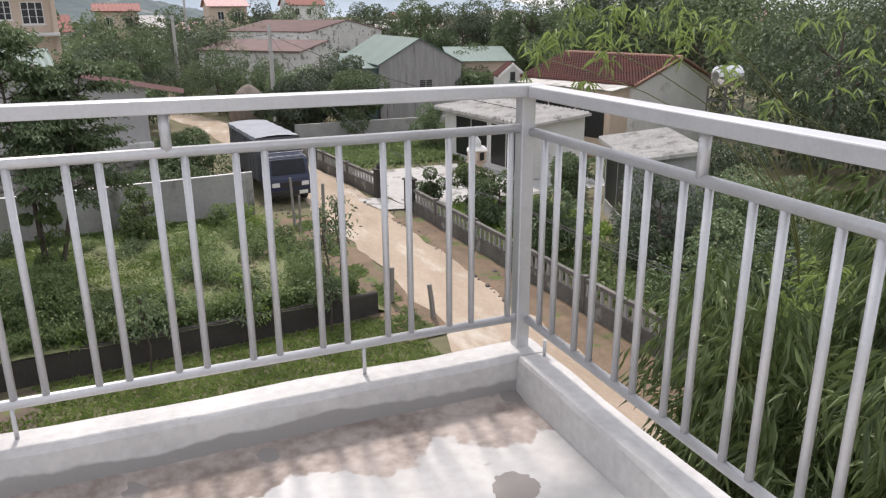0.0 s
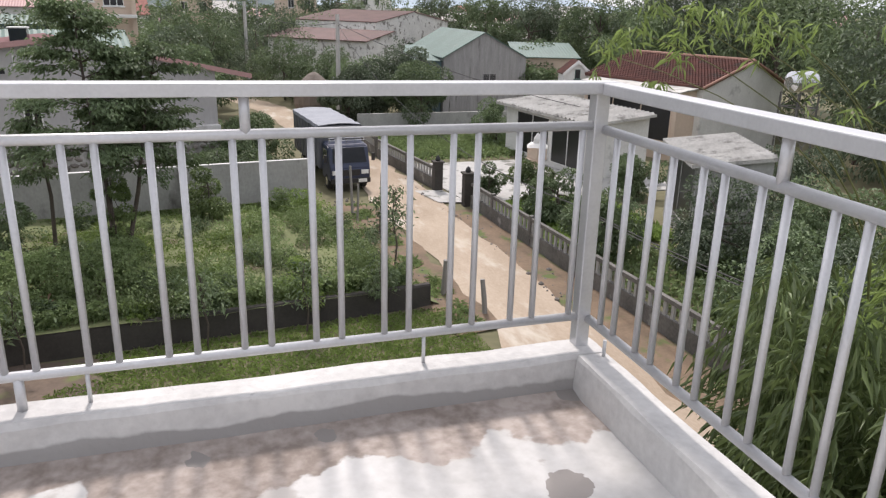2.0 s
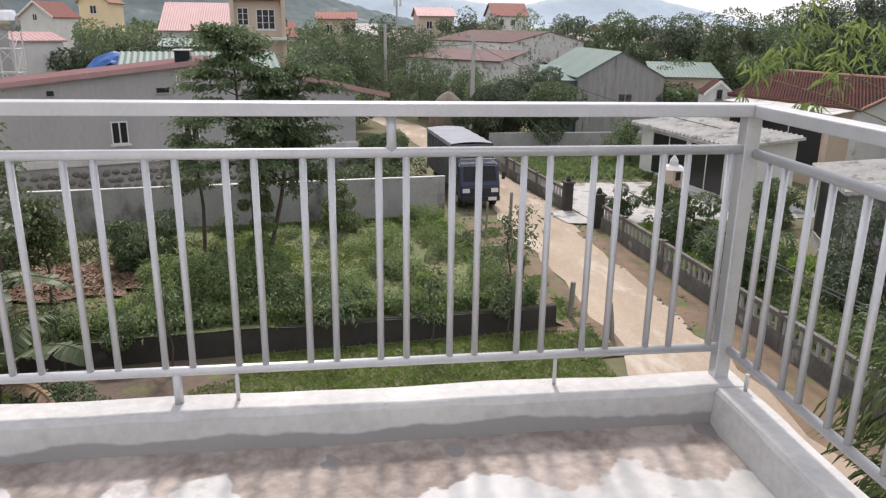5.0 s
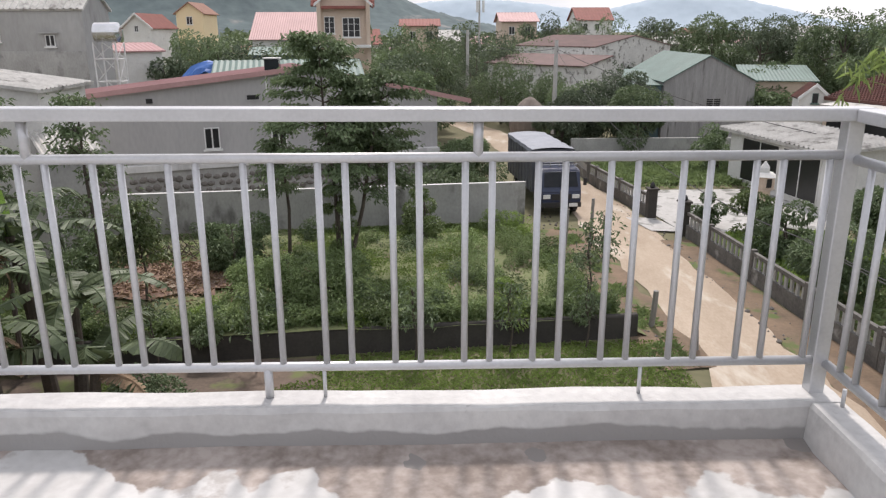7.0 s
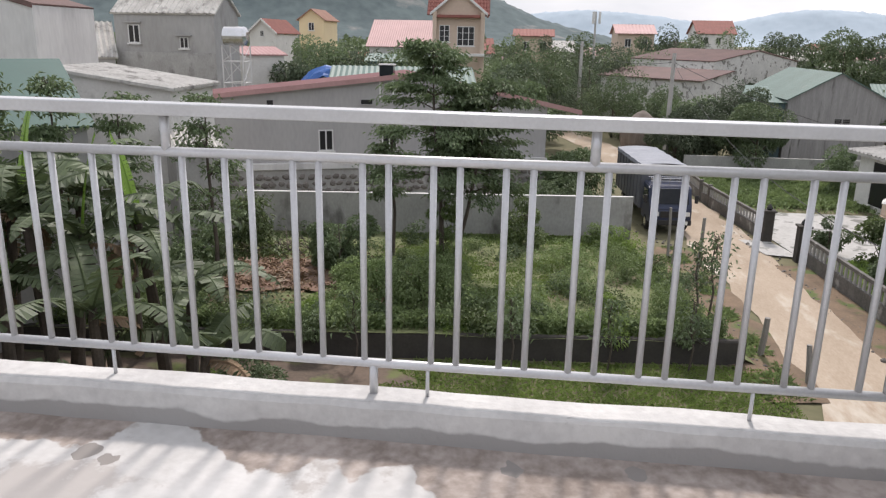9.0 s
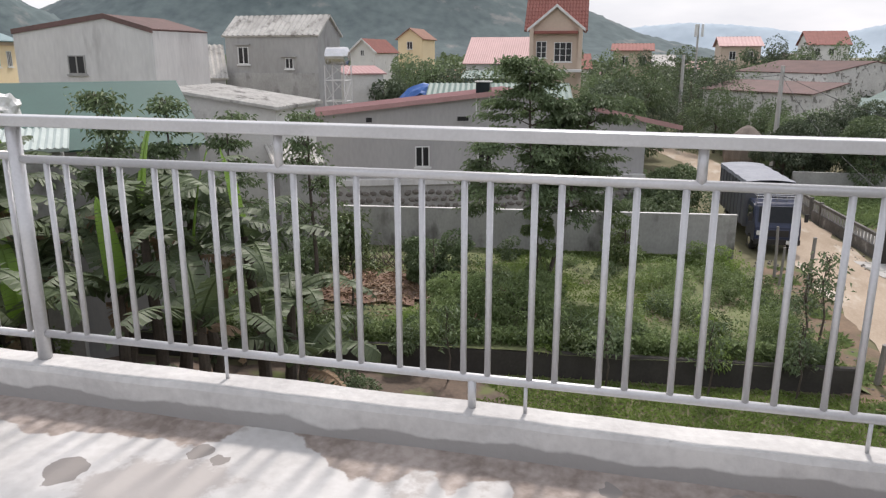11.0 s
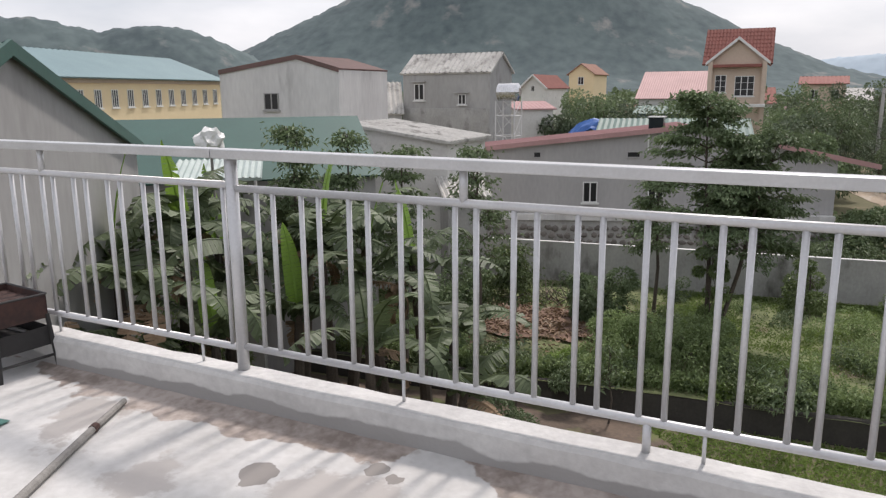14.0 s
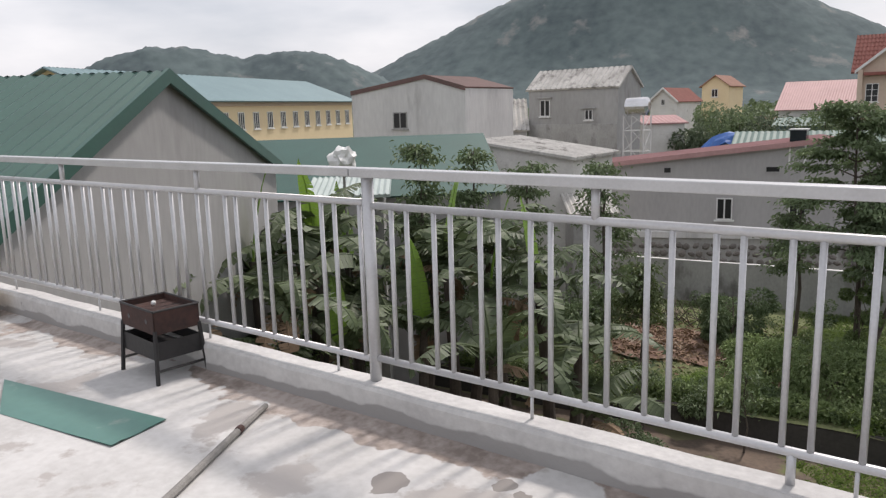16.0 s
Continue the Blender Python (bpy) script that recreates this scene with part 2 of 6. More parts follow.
M["bag"] = mat("woven_bag", (0.50, 0.40, 0.26), (0.40, 0.31, 0.2), 0.9, 6, 60, bump=0.3)
M["thatch"] = mat("straw", (0.25, 0.21, 0.18), (0.15, 0.125, 0.105), 0.95, 3, 30, bump=0.6, stretch=(1, 1, 0.3))
# Pale blue-grey puts the haze of distance into the ridge's base colour.
M["hill_far"] = mat("painted_haze_ridge", (0.40, 0.47, 0.53), (0.34, 0.41, 0.47), 1.0, 0.004, 0.03, bump=0, coords="Object", fine_mix=0.5)
# Woods and bare rock, with a bluish haze tint put into the green.
M["hill"] = mat("wooded_hill_haze_tint", (0.105, 0.14, 0.14), (0.055, 0.078, 0.085), 0.95, 0.012, 0.09, bump=0, coords="Object", stain=(0.21, 0.21, 0.20), stain_scale=0.018, stain_pos=0.60, stain_w=0.1, fine_mix=0.5)


# ---- building helpers ----
def mesh_of(name, verts, faces, material, smooth=False):
    me = bpy.data.meshes.new(name)
    me.from_pydata([tuple(v) for v in verts], [], [tuple(f) for f in faces])
    me.materials.append(material)
    if smooth:
        me.polygons.foreach_set("use_smooth", [True] * len(me.polygons))
    me.update()
    return me


def raw(name, verts, faces, material, parent=None, smooth=False, label=""):
    ob = new(name, mesh_of(name, verts, faces, material, smooth))
    ob.parent = parent
    return tagged(ob, label) if label else ob


def part(name, bm, material, parent=None, label="", smooth=False):
    me = bpy.data.meshes.new(name)
    bm.normal_update()
    bm.to_mesh(me)
    bm.free()
    me.materials.append(material)
    if smooth:
        me.polygons.foreach_set("use_smooth", [True] * len(me.polygons))
    ob = new(name, me)
    ob.parent = parent
    return tagged(ob, label) if label else ob


def box(bm, x0, y0, z0, x1, y1, z1, bevel=0.0, m=None):
    r = bmesh.ops.create_cube(bm, size=1)
    vs = r["verts"]
    bmesh.ops.scale(bm, vec=(x1 - x0, y1 - y0, z1 - z0), verts=vs)
    bmesh.ops.translate(bm, vec=((x0 + x1) / 2, (y0 + y1) / 2, (z0 + z1) / 2), verts=vs)
    if bevel:
        es = list({e for v in vs for e in v.link_edges})
        out = bmesh.ops.bevel(bm, geom=es, offset=bevel, segments=2, affect="EDGES", profile=0.5)
        vs = list({v for f in out["faces"] for v in f.verts} | {v for v in vs if v.is_valid})
    if m is not None:
        bmesh.ops.transform(bm, matrix=m, verts=vs)
    return bm


def boxed(*a, **k):
    return box(bmesh.new(), *a, **k)


def tube(bm, points, radii, sides=8, cap=True):
    """A swept round bar through points."""
    points = [Vector(p) for p in points]
    if not hasattr(radii, "__len__"):
        radii = [radii] * len(points)
    rings = []
    for i, p in enumerate(points):
        d = (points[min(i + 1, len(points) - 1)] - points[max(i - 1, 0)]).normalized()
        u = d.cross(Vector((0, 0, 1)) if abs(d.z) < 0.95 else Vector((1, 0, 0))).normalized()
        w = d.cross(u)
        rings.append([bm.verts.new(p + (math.cos(a) * u + math.sin(a) * w) * float(radii[i])) for a in [2 * math.pi * k / sides for k in range(sides)]])
    for a, b in zip(rings, rings[1:]):
        for k in range(sides):
            bm.faces.new((a[k], a[(k + 1) % sides], b[(k + 1) % sides], b[k]))
    if cap:
        bm.faces.new(rings[0][::-1])
        bm.faces.new(rings[-1])
    return bm


def thing(name, label, category, m=None, group="", kind=""):
    ob = new(name)
    ob.matrix_world = m or Matrix()
    return tagged(ob, label, category, group, kind)


def frame_xy(a, b, z=0.0):
    """Pose with origin at a, x axis from a to b, y axis to the left of it."""
    return pose(a[0], a[1], z, 0, 0, math.degrees(math.atan2(b[1] - a[1], b[0] - a[0])))


def ribbed(p00, p10, p01, n, amp, rows=3, thick=0.02, step=0.0):
    """A corrugated sheet: p00 to p10 runs across the ribs, p00 to p01 along them. step: tile courses."""
    p00, p10, p01 = Vector(p00), Vector(p10), Vector(p01)
    u, v = p10 - p00, p01 - p00
    nn = u.cross(v).normalized()
    cols = n * 4 + 1
    vs, fs = [], []
    lines = []
    for r in range(rows):
        if step and r:
            lines.append((r / (rows - 1) - 0.001, 0.0))
        lines.append((r / (rows - 1), step if r < rows - 1 else 0.0))
    for s, lift in lines:
        for c in range(cols):
            w = math.sin(c * math.pi / 2) if n * 4 + 1 > 5 else 0
            vs.append(p00 + u * (c / (cols - 1)) + v * s + nn * (amp * w + lift))
    for r in range(len(lines) - 1):
        for c in range(cols - 1):
            i = r * cols + c
            fs.append((i, i + 1, i + cols + 1, i + cols))
    k = len(vs)
    for c in (p00, p10, p10 + v, p01):
        vs.append(c - nn * (thick + amp))
    fs.append((k + 3, k + 2, k + 1, k))
    L = (len(lines) - 1) * cols
    fs += [(0, k, k + 1, cols - 1), (cols - 1, k + 1, k + 2, L + cols - 1), (L + cols - 1, k + 2, k + 3, L), (L, k + 3, k, 0)]
    return vs, fs


def window(parent, x, z, w, h, y=0.0, leaves=2, fmat="white_frame", m=None, bars=0, sill=True):
    """Window on a wall whose face lies at y: frame, dark pane, mullions, sill. Wide ones stand for shade under a roof.
    """
    m = m or Matrix()
    t = min(0.05, w * 0.08)
    fr = bmesh.new()
    out, inn = (x - w / 2, z - h / 2, x + w / 2, z + h / 2), (x - w / 2 + t, z - h / 2 + t, x + w / 2 - t, z + h / 2 - t)
    rings = []
    for q, yy in ((out, y + 0.01), (out, y - 0.05), (inn, y - 0.05), (inn, y + 0.01)):
        rings.append([fr.verts.new(m @ Vector((px_, yy, pz_))) for px_, pz_ in ((q[0], q[1]), (q[2], q[1]), (q[2], q[3]), (q[0], q[3]))])
    for a, b in zip(rings, rings[1:] + rings[:1]):
        for k in range(4):
            fr.faces.new((a[k], a[(k + 1) % 4], b[(k + 1) % 4], b[k]))
    win = part("window", fr, M[fmat], parent)
    for k in range(1, leaves):
        c = x - w / 2 + w * k / leaves
        part("mullion", boxed(c - t * 0.6, y - 0.045, z - h / 2 + t, c + t * 0.6, y + 0.008, z + h / 2 - t, m=m), M[fmat], win)
    for k in range(bars):
        c = z - h / 2 + h * (k + 1) / (bars + 1)
        part("bar", boxed(x - w / 2 + t, y - 0.04, c - t * 0.25, x + w / 2 - t, y + 0.006, c + t * 0.25, m=m), M[fmat], win)
    part("pane", boxed(x - w / 2 + t * 0.5, y - 0.02, z - h / 2 + t * 0.5, x + w / 2 - t * 0.5, y + 0.005, z + h / 2 - t * 0.5, m=m), M["dark"], win)
    if sill:
        part("sill", boxed(x - w / 2 - 0.08, y - 0.1, z - h / 2 - 0.08, x + w / 2 + 0.08, y + 0.01, z - h / 2 - 0.005, m=m), M[fmat] if fmat != "brown_frame" else M["plaster_grey"], win)
    return win


def house(name, label, a, b, depth, eave, ridge, along, wall, roof, n=30, amp=0.03, over=0.3, windows=(), side=(), z0=G, rows=3, step=0.0, ridge_at=0.5, fascia=None, thick=0.05, category="house", eave_b=None, over_b=None):
    """House with front wall from a to b; along 'x': ridge parallel to the front, 'y': gable in the front. Heights are world z."""
    L = math.hypot(b[0] - a[0], b[1] - a[1])
    ob = thing(name, label, category, frame_xy(a, b, z0))
    e, r = eave - z0, ridge - z0
    eb = e if eave_b is None else eave_b - z0
    ob_ = over if over_b is None else over_b
    k = ridge_at
    if along == "y":
        pts = [(0, 0, 0), (L, 0, 0), (L, 0, eb), (L * k, 0, r), (0, 0, e)]
        vs = pts + [(x, depth, z) for x, _, z in pts]
        fs = [(0, 1, 2, 3, 4), (9, 8, 7, 6, 5), (0, 4, 9, 5), (1, 6, 7, 2), (0, 5, 6, 1), (4, 3, 8, 9), (3, 2, 7, 8)]
    else:
        pts = [(0, 0, 0), (0, depth, 0), (0, depth, e), (0, depth * k, r), (0, 0, e)]
        vs = pts + [(L, y, z) for _, y, z in pts]
        fs = [(4, 3, 2, 1, 0), (5, 6, 7, 8, 9), (0, 5, 9, 4), (1, 2, 7, 6), (0, 1, 6, 5), (4, 9, 8, 3), (3, 8, 7, 2)]
    raw("wall", vs, fs, M[wall], ob)
    lift = 0.06
    if along == "y":
        s1, s2 = (r - e) / max(L * k, 0.01), (r - eb) / max(L * (1 - k), 0.01)
        if k > 0.02:
            v, f = ribbed((-over, depth + over, e - s1 * over + lift), (-over, -over, e - s1 * over + lift), (L * k, depth + over, r + lift), n, amp, rows, thick, step)
            raw("roof", v, f, M[roof], ob)
        if k < 0.98:
            v, f = ribbed((L + ob_, -over, eb - s2 * ob_ + lift), (L + ob_, depth + over, eb - s2 * ob_ + lift), (L * k, -over, r + lift), n, amp, rows, thick, step)
            raw("roof", v, f, M[roof], ob)
        if fascia:
            bm = bmesh.new()
            for x0, x1, zz0, zz1 in ((-over, L * k, e - s1 * over, r), (L * k, L + ob_, r, eb - s2 * ob_)):
                vs4 = [bm.verts.new(p) for p in ((x0, -over - 0.03, zz0 - 0.12), (x1, -over - 0.03, zz1 - 0.12), (x1, -over - 0.03, zz1 + 0.1), (x0, -over - 0.03, zz0 + 0.1))]
                vs5 = [bm.verts.new(v.co + Vector((0, 0.06, 0))) for v in vs4]
                bm.faces.new(vs4), bm.faces.new(vs5[::-1])
                for i in range(4):
                    bm.faces.new((vs4[i], vs5[i], vs5[(i + 1) % 4], vs4[(i + 1) % 4]))
            part("bargeboard", bm, M[fascia], ob)
    else:
        s1, s2 = (r - e) / max(depth * k, 0.01), (r - e) / max(depth * (1 - k), 0.01)
        if k > 0.02:
            v, f = ribbed((-over, -over, e - s1 * over + lift), (L + over, -over, e - s1 * over + lift), (-over, depth * k, r + lift), n, amp, rows, thick, step)
            raw("roof", v, f, M[roof], ob)
        if k < 0.98:
            v, f = ribbed((L + over, depth + over, e - s2 * over + lift), (-over, depth + over, e - s2 * over + lift), (L + over, depth * k, r + lift), n, amp, rows, thick, step)
            raw("roof", v, f, M[roof], ob)
    for w in windows:
        window(ob, w[0], w[1] - z0, w[2], w[3], **(w[4] if len(w) > 4 else {}))
    for w in side:       # on the right-hand side wall
        window(ob, w[0], w[1] - z0, w[2], w[3], m=pose(L, 0, 0, 0, 0, 90), **(w[4] if len(w) > 4 else {}))
    return ob


# ---- foliage helpers ----
rng = np.random.default_rng(5)


def leaf_mesh(name, pos, dirs, length, width, material, fold=0.25, bend=0.15):
    """Many folded leaves: base points pos, growth directions dirs, per-leaf length and width."""
    n = len(pos)
    d = dirs / np.maximum(np.linalg.norm(dirs, axis=1, keepdims=True), 1e-6)
    up = rng.normal(0, 0.5, (n, 3)) + np.array([0, 0, 1.0])
    s = np.cross(d, up)
    s /= np.maximum(np.linalg.norm(s, axis=1, keepdims=True), 1e-6)
    nn = np.cross(s, d)
    length, width = np.asarray(length).reshape(-1, 1) * np.ones((n, 1)), np.asarray(width).reshape(-1, 1) * np.ones((n, 1))
    v = np.empty((n, 4, 3))
    v[:, 0] = pos
    mid = pos + d * length * 0.45
    v[:, 1] = mid + s * width / 2 + nn * width * fold
    v[:, 2] = pos + d * length - nn * length * bend - np.array([0, 0, 1]) * length * bend
    v[:, 3] = mid - s * width / 2 + nn * width * fold
    idx = np.arange(n)[:, None] * 4
    tri = np.concatenate([idx + np.array([[0, 1, 2]]), idx + np.array([[0, 2, 3]])], axis=1).reshape(-1, 3)
    me = bpy.data.meshes.new(name)
    me.vertices.add(n * 4)
    me.vertices.foreach_set("co", v.reshape(-1))
    me.loops.add(len(tri) * 3)
    me.loops.foreach_set("vertex_index", tri.reshape(-1).astype(np.int32))
    me.polygons.add(len(tri))
    me.polygons.foreach_set("loop_start", np.arange(len(tri), dtype=np.int32) * 3)
    me.polygons.foreach_set("loop_total", np.full(len(tri), 3, dtype=np.int32))
    me.materials.append(material)
    me.update(calc_edges=True)
    me.validate()
    return me


def cloud(centers, radii, n, flat=0.75, shell=0.55):
    """Points in clumps: fuller towards each clump's skin, with outward directions."""
    k = rng.integers(0, len(centers), n)
    u = rng.normal(size=(n, 3))
    u /= np.linalg.norm(u, axis=1, keepdims=True)
    r = np.asarray(radii)[k] * rng.uniform(shell, 1.0, n) ** 0.6
    p = np.asarray(centers)[k] + u * r[:, None] * np.array([1, 1, flat])
    return p, u


def tree(x, y, h, crown_r, crown_h, leaves=2500, size=0.3, material="leaf", label="leafy green tree", z0=G, clumps=14, trunk_r=0.12, flat=0.82, name="tree", trunk=True, droop=0.2, seed=0, lean=0.0, category="tree"):
    r = np.random.default_rng(seed + 17)
    ob = thing(name, label, category, pose(x, y, z0))
    cz = h - crown_h / 2
    cs = []
    for i in range(clumps):
        a, q, t = r.uniform(0, 2 * math.pi), r.uniform(0.2, 1.0) ** 0.5, r.uniform(-0.5, 0.5)
        w = crown_r * q * (1 - 0.75 * abs(t) ** 1.5 - 0.25 * max(t, 0))
        cs.append((math.cos(a) * w + lean * h * 0.5, math.sin(a) * w, cz + t * crown_h))
    rad = r.uniform(0.3, 0.58, clumps) * crown_r
    if trunk:
        bm = bmesh.new()
        top = Vector((lean * h * 0.45, 0, cz + crown_h * 0.3))
        pts = [Vector((0, 0, -0.2)).lerp(top, t) + Vector((r.normal(0, 0.03), r.normal(0, 0.03), 0)) * (h * 0.2 * float(t > 0)) for t in np.linspace(0, 1, 6)]
        tube(bm, pts, [trunk_r * (1 - 0.75 * t) for t in np.linspace(0, 1, 6)], 7)
        for c in cs[:8]:
            s = pts[2 + int(r.integers(0, 3))]
            c = Vector(c)
            tube(bm, [s, s.lerp(c, 0.5) + Vector((0, 0, 0.1)), c], [trunk_r * 0.4, trunk_r * 0.25, trunk_r * 0.08], 5)
        part("trunk", bm, M["bark"], ob)
    leaves, size = int(leaves * 2.4), size * 0.62
    p, u = cloud(cs, rad, leaves, flat)
    d = u + rng.normal(0, 0.5, u.shape) - np.array([0, 0, droop])
    c = new("crown", leaf_mesh("crown", p, d, rng.uniform(0.6, 1.2, leaves) * size, rng.uniform(0.35, 0.6, leaves) * size, M[material]))
    c.parent = ob
    return ob


# ---- terrace ----
def node_floor():
    """Cement screed: pale, with a damp brown strip of scalloped edge along the curbs and stains."""
    m = mat("cement_screed", (0.58, 0.57, 0.555), (0.44, 0.43, 0.415), 0.85, 2.2, 24, bump=0.35, stain=(0.40, 0.375, 0.355), stain_scale=1.7, stain_pos=0.55, stain_w=0.03)
    n, l = m.node_tree.nodes, m.node_tree.links
    b = n["Principled BSDF"]
    base = b.inputs["Base Color"].links[0].from_socket
    tc = n.new("ShaderNodeTexCoord")
    sx = n.new("ShaderNodeSeparateXYZ")
    l.new(tc.outputs["Object"], sx.inputs[0])

    def math_(op, a, c):
        k = n.new("ShaderNodeMath")
        k.operation = op
        for i, v in enumerate((a, c)):
            if isinstance(v, (int, float)):
                k.inputs[i].default_value = v
            else:
                l.new(v, k.inputs[i])
        return k.outputs[0]

    def noise_(scale, detail=4):
        k = n.new("ShaderNodeTexNoise")
        k.inputs["Scale"].default_value, k.inputs["Detail"].default_value = scale, detail
        l.new(tc.outputs["Object"], k.inputs["Vector"])
        return k.outputs["Fac"]

    def grain(a, c):
        k = n.new("ShaderNodeMapRange")
        k.inputs[1].default_value, k.inputs[2].default_value = 0.72, 1.15
        l.new(math_("ADD", a, math_("MULTIPLY", c, 0.85)), k.inputs[0])
        return k.outputs[0]

    wob = math_("MULTIPLY", math_("SUBTRACT", noise_(3.2, 6), 0.5), 0.85)
    # width of the damp strip grows towards the corner
    reach = math_("ADD", 0.20, math_("MULTIPLY", 0.13, math_("MAXIMUM", math_("ADD", sx.outputs[0], 1.9), 0.0)))
    d = math_("ADD", math_("ADD", sx.outputs[1], reach), wob)
    ramp = n.new("ShaderNodeValToRGB")
    ramp.color_ramp.elements[0].position, ramp.color_ramp.elements[1].position = 0.49, 0.51
    l.new(math_("ADD", d, 0.5), ramp.inputs[0])
    sc = n.new("ShaderNodeMixRGB")
    sc.inputs[1].default_value, sc.inputs[2].default_value = (0.42, 0.365, 0.33, 1), (0.22, 0.18, 0.155, 1)
    l.new(grain(noise_(4, 6), noise_(26, 4)), sc.inputs[0])
    mx_ = n.new("ShaderNodeMixRGB")
    l.new(ramp.outputs[0], mx_.inputs[0])
    l.new(base, mx_.inputs[1])
    l.new(sc.outputs[0], mx_.inputs[2])
    col = mx_.outputs[0]
    for px, py, pr in ((-3.06, -0.47, 0.075), (-2.70, -0.25, 0.045), (-2.61, -0.29, 0.03), (-0.62, -0.80, 0.06), (-0.33, -0.58, 0.07), (-0.45, -1.0, 0.05), (-0.10, -0.11, 0.055), (-1.35, -0.17, 0.03), (-0.95, -0.14, 0.025)):   # dark dried spots
        dx, dy = math_("SUBTRACT", sx.outputs[0], px), math_("SUBTRACT", sx.outputs[1], py)
        rr = math_("SQRT", math_("ADD", math_("MULTIPLY", dx, dx), math_("MULTIPLY", dy, dy)), 0)
        rr = math_("ADD", rr, math_("MULTIPLY", math_("SUBTRACT", noise_(11, 4), 0.5), 0.12))
        spot = n.new("ShaderNodeMixRGB")
        l.new(math_("LESS_THAN", rr, pr), spot.inputs[0])
        l.new(col, spot.inputs[1])
        spot.inputs[2].default_value = (0.25, 0.23, 0.215, 1)
        col = spot.outputs[0]
    l.new(col, b.inputs["Base Color"])
    return m


# Turns the curb material darker towards the foot, with an uneven upper edge.
def dark_foot_curb():
    m = M["curb"]
    n, l = m.node_tree.nodes, m.node_tree.links
    b = n["Principled BSDF"]
    base = b.inputs["Base Color"].links[0].from_socket
    tc = n.new("ShaderNodeTexCoord")
    sx = n.new("ShaderNodeSeparateXYZ")
    nz = n.new("ShaderNodeTexNoise")
    nz.inputs["Scale"].default_value, nz.inputs["Detail"].default_value = 3.5, 5
    l.new(tc.outputs["Object"], sx.inputs[0])
    l.new(tc.outputs["Object"], nz.inputs["Vector"])
    ma = n.new("ShaderNodeMath")
    ma.operation = "MULTIPLY_ADD"
    ma.inputs[1].default_value = -0.11
    l.new(nz.outputs["Fac"], ma.inputs[0])
    l.new(sx.outputs[2], ma.inputs[2])
    rp = n.new("ShaderNodeValToRGB")
    rp.color_ramp.elements[0].position, rp.color_ramp.elements[1].position = 0.094, 0.103
    l.new(ma.outputs[0], rp.inputs[0])
    mm = n.new("ShaderNodeMixRGB")
    mm.inputs[1].default_value = (0.31, 0.30, 0.29, 1)
    l.new(rp.outputs[0], mm.inputs[0])
    l.new(base, mm.inputs[2])
    l.new(mm.outputs[0], b.inputs["Base Color"])


M["curb_side"] = M["curb"].copy()
dark_foot_curb()
FLOOR0, SLOPE = 0.09, 0.0


def floor_z(x):
    return FLOOR0 + SLOPE * x


def curb(name, x0, y0, x1, y1, top0, top1, label, material="curb"):
    """A hand-trowelled curb: box of many slices with uneven edges. Runs along x or y."""
    alongx = abs(x1 - x0) > abs(y1 - y0)
    n = 60
    vs, fs = [], []
    for i in range(n + 1):
        t = i / n
        top = top0 + (top1 - top0) * t
        for j, (s, zz) in enumerate(((0, -0.12), (0, 0.55), (0.0, 0.93), (0.06, 1.0), (0.5, 1.0), (0.94, 1.0), (1.0, 0.93), (1, -2.0))):
            x = x0 + (x1 - x0) * (t if alongx else s)
            y = y0 + (y1 - y0) * (s if alongx else t)
            w = noise.noise(Vector((x * 5, y * 5, j * 3.1))) * 0.006
            z = (top * zz if zz < 0.99 else top) + w
            vs.append((x + (0 if alongx else w), y + (w if alongx else 0), z))
    for i in range(n):
        for j in range(7):
            a = i * 8 + j
            fs.append((a, a + 8, a + 9, a + 1) if alongx else (a, a + 1, a + 9, a + 8))
    fs += [tuple(range(7, -1, -1)), tuple(range(n * 8, n * 8 + 8))]
    return tagged(raw(name, vs, fs, M[material]), label, "curb", kind="structure")


XW = -8.6
curb("curb_front", XW, -0.083, 0.0525, 0.052, 0.258, 0.229, "rough pale cement curb with stains and a darker foot")
curb("curb_side", -0.068, -4.6, 0.055, -0.086, 0.230, 0.230, "rough pale cement curb beside the bamboo", "curb_side")
M["floor"] = node_floor()
vs, fs = [], []
NX, NY = 86, 45
for i in range(NX + 1):
    for j in range(NY + 1):
        x, y = XW + (0.0 - XW) * i / NX, -4.6 + (-0.05 + 4.6) * j / NY
        vs.append((x, y, floor_z(x) + 0.004 * noise.noise(Vector((x * 2, y * 2, 0))) + 0.012 * max(0, 1 - (-0.09 - y) / 0.05) * (y > -0.16)))
for i in range(NX):
    for j in range(NY):
        a = i * (NY + 1) + j
        fs.append((a, a + NY + 1, a + NY + 2, a + 1))
tagged(raw("terrace_floor", vs, fs, M["floor"], smooth=True), "pale cement screed floor with brown damp stains", "floor", kind="structure")
own = thing("own_house", "plain rendered house under the terrace", "house", pose(0, 0, 0), kind="structure")
part("wall", boxed(XW, -12.0, G - 0.2, 0.02, 0.02, -0.42), M["plaster_grey"], own)
part("slab", boxed(XW, -4.6, -0.40, -0.01, 0.0, -0.06), M["plaster_grey"], own)

# ---- railing ----
MID, LOW = 1.021, 0.343


proto = {}


